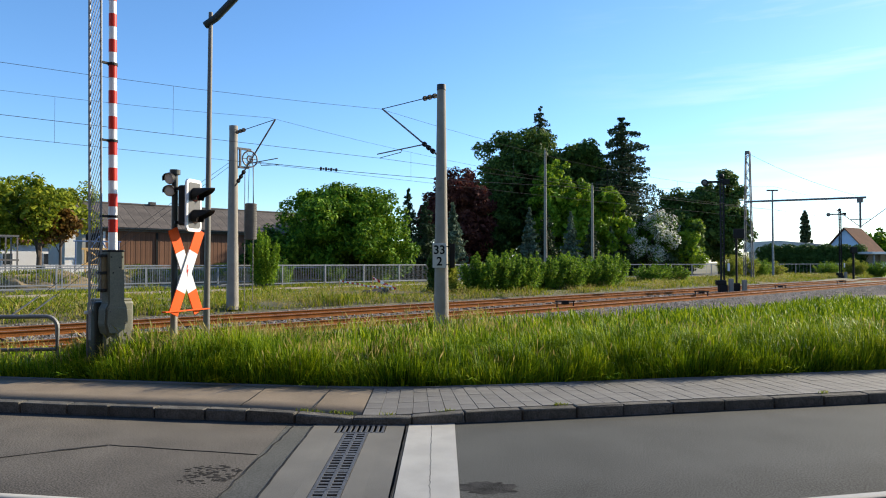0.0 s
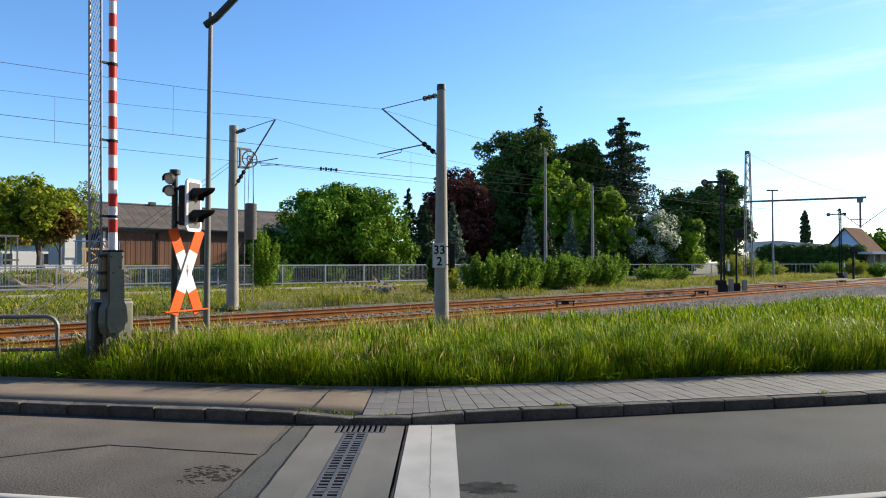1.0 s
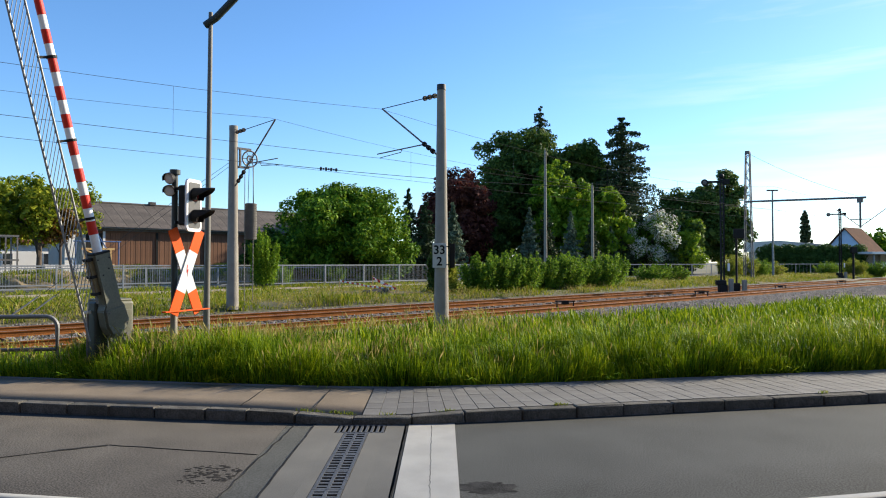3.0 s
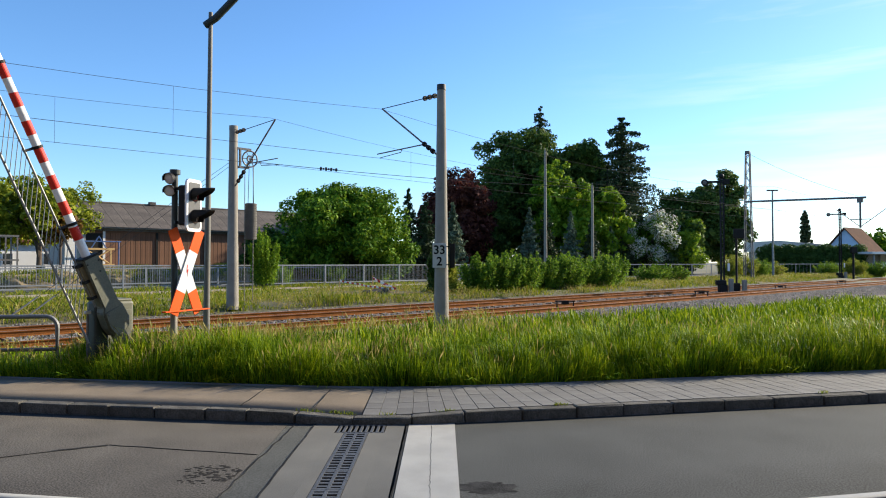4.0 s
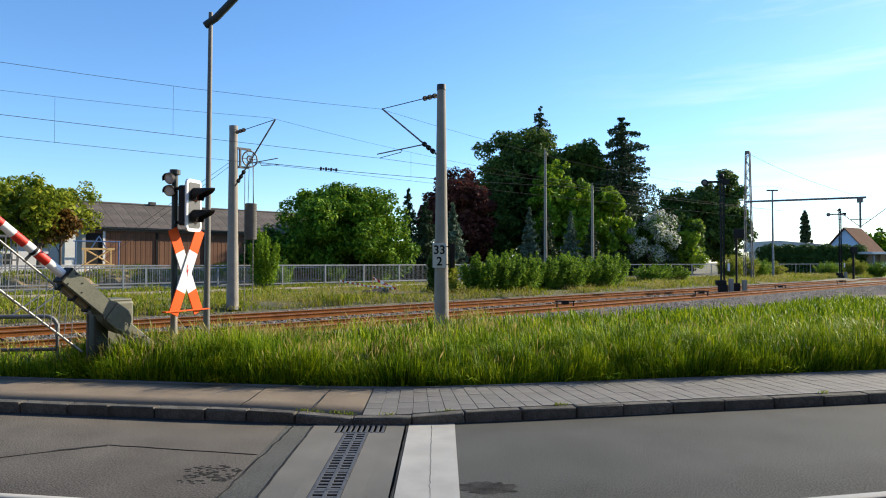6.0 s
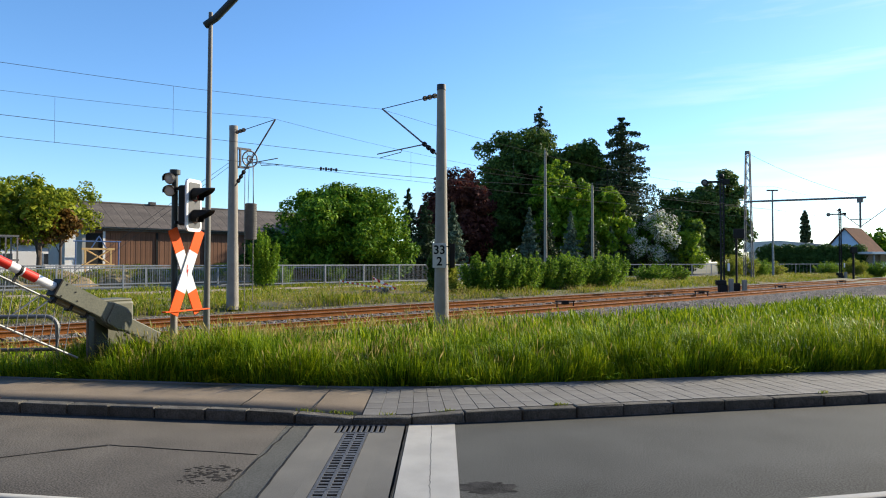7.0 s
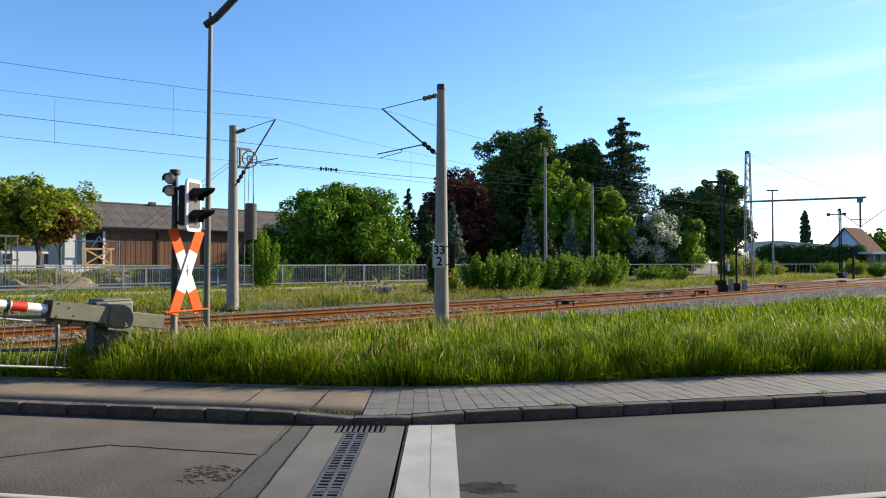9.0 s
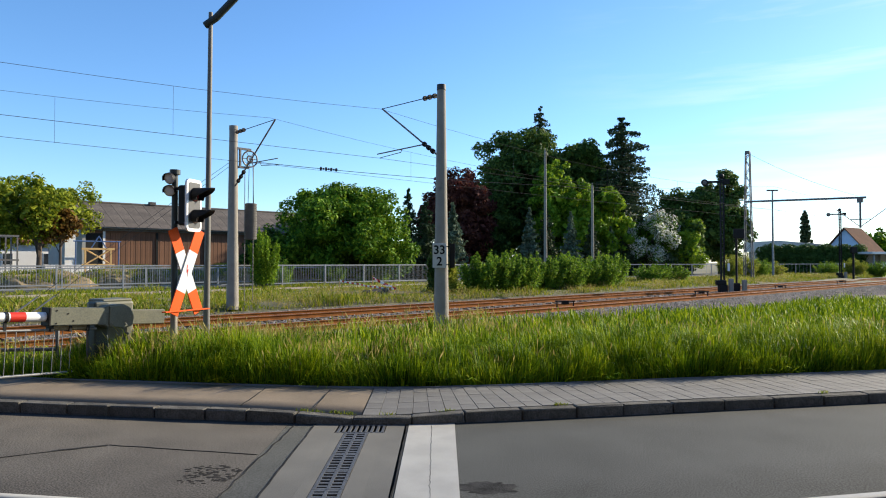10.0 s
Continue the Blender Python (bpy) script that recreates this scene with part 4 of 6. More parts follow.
def street_lamp():
    th = thing("street_lamp", pose(-4.88, 14.0, 0), "tall slim grey-brown metal street lamp", "street lamp")
    bm = bmesh.new()
    rod(bm, (0, 0, -0.2), (0.05, 0, 7.0), 0.068, 0.042, 16)
    part("pole", bm, M_POLE, th)
    bm = bmesh.new()
    m = pose(0.05, 0, 6.8, 0, -33, 0)
    prof = Matrix.Translation((-0.08, 0, 6.72))
    pipe(bm, [(-0.06, -0.02, 6.72), (0.18, -0.05, 6.87), (0.75, -0.12, 7.42)], 0.075, 10)
    part("lamp_head", bm, M_DARKGREEN, th, "dark lamp head")
    bm = bmesh.new()
    box(bm, 0, 0, 0.6, 0.10, 0.02, 0.35)
    part("service_door", bm, M_POLE, th)


def railing():
    th = thing("pipe_railing", pose(-6.22, 11.0, 0.0, 0, 0, 8), "grey painted pipe railing with rust spots in the grass", "railing")
    bm = bmesh.new()
    pts = [(-3.2, 0, 0.93), (-0.2, 0, 0.93)] + [(-0.2 + 0.18 * math.sin(a), 0, 0.75 + 0.18 * math.cos(a)) for a in [k * math.pi / 12 for k in range(1, 7)]] + [(-0.02, 0, -0.1)]
    pipe(bm, pts, 0.035, 10)
    part("top_rail", bm, M_GALV, th)
    bm = bmesh.new()
    rod(bm, (-3.2, 0, 0.40), (-0.03, 0, 0.40), 0.03, seg=10)
    part("lower_rail", bm, M_STEEL_OLD, th, "rust-spotted lower rail")
    for x in (-1.6, -3.1):
        bm = bmesh.new()
        rod(bm, (x, 0, -0.1), (x, 0, 0.93), 0.033, seg=10)
        part("post", bm, M_GALV, th)


# ---- fences and buildings behind the tracks ----
def fence(p, z, hgt, s_list, name_label, bars=0.125, thick=0.05, line=TRACK):
    """One bay a thing: two rails and upright bars, with its post."""
    first = None
    for s0, s1 in zip(s_list, s_list[1:]):
        if first is None:
            th = thing("fence_bay", line @ pose(s0, p, z), name_label, "fence", "fence bays along the lane")
            ln = s1 - s0
            bm = bmesh.new()
            box(bm, 0, 0, hgt / 2 - 0.15, thick * 2, thick * 1.6, hgt + 0.3)
            part("post", bm, M_FENCE, th)
            for zz in (hgt - 0.06, 0.16):
                bm = bmesh.new()
                box(bm, ln / 2, 0, zz, ln, thick * 1.2, 0.085)
                part("rail", bm, M_FENCE, th)
            n = round(ln / bars)
            for k in range(1, n):
                bm = bmesh.new()
                box(bm, ln * k / n, 0, hgt / 2 + 0.06, 0.016, 0.016, hgt - 0.1)
                part("bar", bm, M_FENCE, th)
            first = th
        else:
            copy_thing(first, line @ pose(s0, p, z))


def barn():
    th = thing("barn", TRACK @ pose(20.2, 72, 0), "long brown boarded barn with a weathered grey roof", "barn")
    L, W, EV, RD = 27.0, 12.0, 5.3, 8.1
    bm = bmesh.new()
    prism(bm, [(0, 0), (W, 0), (W, EV), (W / 2 - 1.0, RD - 0.15), (0, EV)], 0, 0.3)
    for v in bm.verts:
        v.co = Vector((v.co.y, v.co.x, v.co.z))
    bmesh.ops.recalc_face_normals(bm, faces=bm.faces)
    part("gable_wall", bm, M_BARN_GREY, th, "pale grey rendered gable wall")
    bm = bmesh.new()
    box(bm, L / 2, 0.25, EV / 2, L - 0.6, 0.2, EV)
    part("front_wall", bm, M_BARN_WALL, th)
    bm = bmesh.new()
    box(bm, L / 2, W, EV / 2, L, 0.3, EV)
    part("back_wall", bm, M_BARN_GREY, th)
    bm = bmesh.new()
    prism(bm, [(0, 0), (W, 0), (W, EV), (W / 2 - 1.0, RD - 0.15), (0, EV)], L - 0.3, L)
    for v in bm.verts:
        v.co = Vector((v.co.y, v.co.x, v.co.z))
    bmesh.ops.recalc_face_normals(bm, faces=bm.faces)
    part("end_wall", bm, M_BARN_GREY, th)
    # boards with cover joints, in bays between dark posts
    x, k = 2.0, 0
    bm0 = bmesh.new()
    box(bm0, 0, 0, 0, 0.235, 0.04, EV - 0.5)
    me = bpy.data.meshes.new("wall_board")
    bm0.to_mesh(me)
    bm0.free()
    me.materials.append(M_BARN_WALL)
    while x < L - 0.4:
        ob = new("wall_board", me)
        ob.parent = th
        ob.location = (x, 0.12 - 0.012 * (k % 2), (EV - 0.5) / 2)
        x += 0.245
        k += 1
    # near-black panel on the closed wall: a doorway's inner shade put into colour
    bm = bmesh.new()
    box(bm, 1.1, 0.13, (EV - 0.6) / 2, 1.6, 0.06, EV - 0.6)
    part("doorway_shade", bm, M_DARK, th, "near-black panel painted as the shade inside a doorway")
    for xx in (2.0, 7.2, 12.4, 17.6, 22.8):
        bm = bmesh.new()
        box(bm, xx, 0.05, EV / 2 - 0.2, 0.22, 0.12, EV - 0.4)
        part("wall_post", bm, M_BLACK if xx > 3 else M_PLASTER, th)
    bm = bmesh.new()
    box(bm, L / 2, -0.02, EV - 0.22, L, 0.14, 0.22)
    part("lintel", bm, M_STEEL_OLD, th)
    bm = bmesh.new()
    pipe(bm, [(1.6, -0.5, EV - 0.05), (L, -0.5, EV - 0.05)], 0.08, 8)
    part("gutter", bm, M_GALV, th, "pale metal gutter")
    # roof sheets, each a piece
    pitch_f = math.atan((RD - EV) / (W / 2 - 1.0 + 0.6))
    ln = math.hypot(W / 2 - 1.0 + 0.7, RD - EV + 0.1)
    bm0 = bmesh.new()
    box(bm0, 0, 0, 0, 1.10, ln / 3 - 0.02, 0.05, bevel=0.012)
    me = bpy.data.meshes.new("roof_sheet")
    bm0.to_mesh(me)
    bm0.free()
    me.materials.append(M_BARN_ROOF)
    rng = random.Random(2)
    for i in range(25):
        for r in range(3):
            q = (r + 0.5) / 3
            ob = new("roof_sheet", me)
            ob.parent = th
            ob.matrix_basis = Matrix.Translation((-0.4 + i * 1.12 + 0.56, -0.65 + q * (W / 2 - 0.3), EV + 0.02 + q * (RD - EV) + 0.03 * (2 - r) * 0 + rng.uniform(0, 0.02))) @ Euler((pitch_f, 0, 0)).to_matrix().to_4x4()
    bm = bmesh.new()
    prism(bm, [(W / 2 - 1.0, RD), (W + 0.5, EV - 0.1), (W + 0.5, EV), (W / 2 - 1.0, RD + 0.1)], -0.4, L + 0.4)
    for v in bm.verts:
        v.co = Vector((v.co.y, v.co.x, v.co.z))
    bmesh.ops.recalc_face_normals(bm, faces=bm.faces)
    part("rear_roof", bm, M_BARN_ROOF, th)
    bm = bmesh.new()
    pipe(bm, [(-0.4, W / 2 - 1.0, RD + 0.06), (L + 0.4, W / 2 - 1.0, RD + 0.06)], 0.13, 8)
    part("ridge_cap", bm, M_BARN_ROOF, th)
    bm = bmesh.new()
    box(bm, 8.5, W / 2 - 1.0, RD + 0.25, 0.7, 0.5, 0.35, bevel=0.03)
    part("ridge_vent", bm, M_BARN_ROOF, th)


def gabled_house(name, m, L, W, EV, RD, wall, roof, label, windows=()):
    """A house: ridge along local x, gables at both ends."""
    th = thing(name, m, label, "house")
    bm = bmesh.new()
    prism(bm, [(-W / 2, 0), (W / 2, 0), (W / 2, EV), (0, RD - 0.1), (-W / 2, EV)], 0, L)
    for v in bm.verts:
        v.co = Vector((v.co.y, v.co.x, v.co.z))
    bmesh.ops.recalc_face_normals(bm, faces=bm.faces)
    part("wall", bm, wall, th)
    for e in (-1, 1):
        bm = bmesh.new()
        k = (RD - EV) / (W / 2)
        prism(bm, [(0, RD), (e * (W / 2 + 0.5), EV - 0.5 * k), (e * (W / 2 + 0.5), EV - 0.5 * k + 0.2), (0, RD + 0.2)], -0.5, L + 0.5)
        for v in bm.verts:
            v.co = Vector((v.co.y, v.co.x, v.co.z))
        bmesh.ops.recalc_face_normals(bm, faces=bm.faces)
        part("roof", bm, roof, th)
    for x, y, z, w, hh, face in windows:
        bm = bmesh.new()
        if face == "x":
            box(bm, x, y, z, 0.08, w, hh)
        else:
            box(bm, x, y, z, w, 0.08, hh)
        wd = part("window", bm, M_PLASTER, th)
        bm = bmesh.new()
        if face == "x":
            box(bm, x - 0.03, y, z, 0.06, w - 0.2, hh - 0.2)
        else:
            box(bm, x, y - 0.03, z, w - 0.2, 0.06, hh - 0.2)
        part("pane", bm, M_GLASS, wd)
    return th


def yard():
    # white house behind the left tree
    gabled_house("farm_house", TRACK @ pose(14.0, 92, 0, 0, 0, 0), 12, 9, 4.4, 8.5, M_PLASTER, M_TILE, "white plastered farm house with a red tiled roof", [(3, -4.5, 2.2, 1.1, 1.4, "y"), (7, -4.5, 2.2, 1.1, 1.4, "y")])
    # pergola frame of grey steel
    th = thing("steel_frame", TRACK @ pose(5.5, 62, 0), "open grey steel storage frame with upright bars", "frame")
    for z in (3.9, 2.0):
        for y in (0, 2.2):
            bm = bmesh.new()
            box(bm, 3.6, y, z, 7.4, 0.12, 0.14)
            part("beam", bm, M_STEEL_OLD, th)
    for k in range(10):
        for y in (0, 2.2):
            bm = bmesh.new()
            box(bm, k * 0.8, y, 1.95, 0.10, 0.10, 3.9)
            part("upright", bm, M_STEEL_OLD, th)
    # white concrete blocks
    for i in range(4):
        bm = bmesh.new()
        box(bm, 0, 0, 0.75, 1.15, 0.9, 1.5, bevel=0.05)
        ob = part("concrete_block", bm, M_PLASTER)
        ob.matrix_basis = TRACK @ pose(16.0 + i * 1.2, 66, 0.1)
        tagged(ob, "pale cast concrete block in the yard", "block", "concrete blocks")
    # red and white marker post
    th = thing("marker_post", TRACK @ pose(18.6, 70, 0), "white marker post with red stripes", "post")
    for k in range(6):
        bm = bmesh.new()
        box(bm, 0, 0, 0.4 + k * 0.8, 0.9, 0.12, 0.8)
        part("panel", bm, M_WHITE if k % 2 == 0 else M_PLASTER, th)
    # yellow timber trestle and blue scaffold
    th = thing("timber_trestle", TRACK @ pose(17.7, 64, 0.15), "fresh yellow timber trestle with crossed braces", "trestle")
    for z in (2.85, 1.45):
        bm = bmesh.new()
        box(bm, 1.55, 0, z, 2.7, 0.16, 0.16)
        part("rail", bm, M_YELLOWWOOD, th)
    for x in (0.5, 2.6):
        bm = bmesh.new()
        box(bm, x, 0, 1.4, 0.14, 0.14, 2.8)
        part("leg", bm, M_YELLOWWOOD, th)
    for a, b in (((0.5, 0, 1.5), (2.6, 0, 2.8)), ((0.5, 0, 2.8), (2.6, 0, 1.5))):
        bm = bmesh.new()
        rod(bm, a, b, 0.07, seg=6)
        part("brace", bm, M_YELLOWWOOD, th)
    bm = bmesh.new()
    box(bm, 1.55, 0, 0.25, 2.2, 0.3, 0.3)
    part("foot_board", bm, M_WHITE, th)
    th = thing("blue_scaffold", TRACK @ pose(18.6, 69, 0.1), "blue steel scaffold frame beside the barn", "scaffold")
    for a, b in (((0, 0, 3.7), (4.2, 0, 3.7)), ((2.2, 0, 4.2), (1.5, 0, 3.0)), ((2.2, 0, 4.2), (2.9, 0, 3.0)), ((0.2, 0, 0), (0.2, 0, 3.7)), ((4.0, 0, 0), (4.0, 0, 3.7))):
        bm = bmesh.new()
        rod(bm, a, b, 0.06, seg=6)
        part("tube", bm, M_BLUESTEEL, th)


def right_side():
    # house with pale blue gable, carport, van
    gabled_house("village_house", pose(70.6, 119, -0.5, 0, 0, 36), 6.0, 7.5, 4.0, 8.3, M_BLUEWALL, M_TILE, "village house with a pale blue gable and brown tiled roof",
                 [(-0.03, 0, 5.0, 1.1, 1.2, "x"), (-0.03, -2.2, 2.2, 1.1, 1.3, "x")])
    th = thing("carport", pose(66, 108, -0.3, 0, 0, 10), "flat white roofed carport beside the house", "carport")
    bm = bmesh.new()
    box(bm, 6.5, 0, 3.6, 13, 6, 0.35, bevel=0.04)
    part("roof", bm, M_PLASTER, th)
    for x in (0.6, 6.5, 12.4):
        for y in (-2.6, 2.6):
            bm = bmesh.new()
            box(bm, x, y, 1.75, 0.2, 0.2, 3.5)
            part("post", bm, M_GALV, th)
    bm = bmesh.new()
    box(bm, 6.5, 2.9, 1.75, 12, 0.2, 3.4)
    part("back_wall", bm, M_BARN_GREY, th)
    th = thing("parked_van", pose(67.5, 100, -0.25, 0, 0, 5), "white parked van under the carport edge", "van")
    bm = bmesh.new()
    prism(bm, [(-2.4, 0.35), (2.4, 0.35), (2.4, 1.1), (1.7, 1.3), (1.1, 2.05), (-2.3, 2.1), (-2.4, 1.2)], -0.95, 0.95)
    bmesh.ops.bevel(bm, geom=list(bm.edges), offset=0.06, segments=2, affect="EDGES")
    part("body", bm, M_CARWHITE, th)
    bm = bmesh.new()
    prism(bm, [(-2.1, 1.3), (1.5, 1.3), (1.05, 1.9), (-2.1, 1.95)], -0.965, 0.965)
    part("windows", bm, M_GLASS, th)
    for x in (-1.5, 1.5):
        for y in (-0.85, 0.85):
            bm = bmesh.new()
            rod(bm, (x, y - 0.11, 0.35), (x, y + 0.11, 0.35), 0.35, seg=18)
            part("wheel", bm, M_RUBBER, th)
    # low grey hall
    th = thing("low_hall", pose(62.5, 129, -0.4, 0, 0, 8), "low hall with a pale grey sheet roof", "hall")
    bm = bmesh.new()
    box(bm, 8, 0, 2.2, 19, 10, 4.4)
    part("wall", bm, M_BARN_GREY, th)
    bm = bmesh.new()
    prism(bm, [(-2.2, 4.3), (18, 4.3), (18, 4.7), (-2.2, 6.2)], -5.5, 5.5)
    part("roof", bm, M_SIGNGREY, th)
    # clipped hedge
    rng = np.random.default_rng(12)
    clumps = [(x, y, z, 0.95) for x in np.arange(-0.6, 15.6, 0.8) for y, z in ((0, 0.7), (0, 1.8), (0, 2.9), (0.2, 4.0 + 0.25 * math.sin(x * 2.1)))]
    leaf_cloud("hedge", pose(51.5, 108, -0.2, 0, 0, 2), clumps, 520, 0.16, L_HEDGE, rng, "tall dark green clipped hedge", "hedge")
    # lamp column with two heads
    th = thing("yard_lamp", pose(36.5, 75, -0.2), "tall thin yard lamp with a T-shaped head", "street lamp")
    bm = bmesh.new()
    rod(bm, (0, 0, 0), (0, 0, 10.0), 0.13, 0.08, 12)
    part("pole", bm, M_GALV, th)
    for e in (-1, 1):
        bm = bmesh.new()
        box(bm, e * 0.32, 0, 10.0, 0.55, 0.3, 0.14, bevel=0.03)
        part("lamp_head", bm, M_STEEL_OLD, th)
    # lattice mast with cross beam
    lx, ly = 31.55, 70.0
    th = thing("lattice_mast", pose(lx, ly, -0.2, 0, 0, TURN - 90), "grey steel lattice mast carrying a long cross beam", "mast")
    HT = 13.4
    wid = lambda z: 0.42 - 0.22 * z / HT
    for ax, ay in ((-1, -1), (-1, 1), (1, -1), (1, 1)):
        bm = bmesh.new()
        rod(bm, (ax * wid(0) , ay * wid(0) * 0.6, 0), (ax * wid(HT), ay * wid(HT) * 0.6, HT), 0.055, seg=6)
        part("leg", bm, M_STEEL_OLD, th)
    n = 17
    for k in range(n):
        z0, z1 = HT * k / n, HT * (k + 1) / n
        sgn = 1 if k % 2 else -1
        for yy in (-1, 1):
            bm = bmesh.new()
            rod(bm, (sgn * wid(z0), yy * wid(z0) * 0.6, z0), (-sgn * wid(z1), yy * wid(z1) * 0.6, z1), 0.03, seg=5)
            part("brace", bm, M_STEEL_OLD, th)
    bm = bmesh.new()
    box(bm, 0, 0, HT, 0.46, 0.32, 0.3)
    part("head", bm, M_STEEL_OLD, th)
    bm = bmesh.new()
    rod(bm, (-0.3, 0, 8.3), (10.7, 0, 8.0), 0.10, seg=10)
    part("cross_beam", bm, M_STEEL_OLD, th)
    bm = bmesh.new()
    rod(bm, (10.2, 0, 8.1), (10.2, 0, 5.2), 0.09, seg=10)
    box(bm, 10.2, 0, 7.75, 0.5, 0.2, 0.4)
    box(bm, 10.2, 0, 6.0, 1.6, 0.08, 0.08)
    part("drop_post", bm, M_STEEL_OLD, th)
    bm = bmesh.new()
    pipe(bm, [(10.2, 0, 5.3), (8.2, 0, 7.0)], 0.04, 6)
    pipe(bm, [(10.2, 0, 5.3), (12.6, 1.0, 7.4)], 0.04, 6)
    part("arm_stay", bm, M_STEEL_OLD, th)


def stay_wire():
    """A sagging wire from the lattice mast's head towards the next mast."""
    bm = bmesh.new()
    pipe(bm, hanging([(31.6, 70, 13.1), (38.0, 62, 7.9)], 14, 0.35), 0.014, 5)
    tagged(part("stay_wire", bm, M_WIRE), "thin dark sagging wire from the lattice mast", "wire")


def semaphore(m, hgt, arm_z, arm_left, arm_right, twin, label):
    """A mechanical railway signal: lattice post, arm with a round end, ladder, base."""
    th = thing("semaphore_signal", m, label, "railway signal", "semaphore signals")
    for x in (-0.10, 0.10):
        bm = bmesh.new()
        box(bm, x, 0, hgt / 2, 0.06, 0.16, hgt)
        part("post_rail", bm, M_BLACK, th)
    bm = bmesh.new()
    for k in range(int(hgt / 0.3)):
        box(bm, 0, 0, 0.3 + k * 0.3, 0.22, 0.04, 0.05)
    part("post_rungs", bm, M_STEEL_OLD, th)
    bm = bmesh.new()
    box(bm, (arm_right - arm_left) / 2, -0.16, arm_z, arm_left + arm_right, 0.03, 0.15, bevel=0.01)
    box(bm, arm_right - 0.12, -0.16, arm_z + 0.02, 0.4, 0.08, 0.34, bevel=0.01)
    rod(bm, (-arm_left, -0.18, arm_z - 0.04), (-arm_left, -0.13, arm_z - 0.04), 0.22, seg=24)
    part("arm", bm, M_BLACK, th, "dark signal arm with a round end")
    bm = bmesh.new()
    rod(bm, (-arm_left, -0.185, arm_z - 0.04), (-arm_left, -0.19, arm_z - 0.04), 0.13, seg=20)
    part("arm_disc", bm, M_STEEL_OLD, th)
    bm = bmesh.new()
    bmesh.ops.create_uvsphere(bm, u_segments=12, v_segments=8, radius=0.17, matrix=pose(-0.03, 0, hgt + 0.12))
    part("finial", bm, M_BLACK, th)
    bm = bmesh.new()
    box(bm, 0.0, 0, 0.3, 0.55, 0.4, 0.6, bevel=0.04)
    box(bm, -0.12, 0, 0.75, 0.65, 0.3, 0.3, bevel=0.04)
    part("drive_box", bm, M_BLACK, th)
    bm = bmesh.new()
    box(bm, 0.50, -0.1, 0.50, 0.27, 0.25, 0.98, bevel=0.02)
    part("relay_box", bm, M_MAST, th, "pale grey relay box")
    bm = bmesh.new()
    box(bm, 0.32, -0.2, 1.75, 0.14, 0.04, 0.5)
    part("white_plate", bm, M_WHITE, th, "small white mast plate")
    if twin:
        bm = bmesh.new()
        rod(bm, (twin, 0.2, 0), (twin, 0.2, 4.1), 0.07, seg=10)
        box(bm, twin, 0.2, 0.35, 0.4, 0.3, 0.7, bevel=0.03)
        part("light_post", bm, M_BLACK, th)
        bm = bmesh.new()
        box(bm, twin + 0.12, 0.1, 3.95, 0.66, 0.2, 0.62, bevel=0.03)
        part("light_screen", bm, M_BLACK, th, "black light signal screen")
        bm = bmesh.new()
        box(bm, twin + 0.42, 0.0, 0.46, 0.26, 0.25, 0.92, bevel=0.02)
        part("relay_box", bm, M_MAST, th)


def signals():
    semaphore(pose(18.3, 44.4, -0.25), 7.6, 7.32, 1.2, 0.35, 1.0, "black semaphore signal with a round-ended arm beside the track")
    semaphore(pose(44.9, 76.6, -0.25), 7.9, 7.5, 1.4, 0.5, 0.0, "far black semaphore signal with its arm level")
    th = thing("light_signal", pose(46.9, 77.5, -0.25), "black light signal with a screen", "railway signal")
    bm = bmesh.new()
    rod(bm, (0, 0, 0), (0, 0, 3.4), 0.12, seg=10)
    part("post", bm, M_BLACK, th)
    bm = bmesh.new()
    box(bm, 0, -0.1, 3.5, 0.7, 0.25, 0.7, bevel=0.04)
    part("screen", bm, M_BLACK, th)
    # low wire guides beside the near track
    for x, y in ((5.2, 28.9), (14.7, 38.6), (24.0, 48.3), (35.5, 60.5)):
        th = thing("wire_guide", pose(x, y, -0.32, 0, 0, 0), "low dark iron signal wire guide in the ballast", "wire guide", "wire guides")
        for dx in (-0.35, 0.35):
            bm = bmesh.new()
            box(bm, dx, 0, 0.25, 0.05, 0.05, 0.5)
            part("leg", bm, M_BLACK, th)
        bm = bmesh.new()
        box(bm, 0, 0, 0.48, 0.85, 0.10, 0.05)
        box(bm, 0, 0, 0.42, 0.3, 0.16, 0.14)
        part("top_bar", bm, M_BLACK, th)


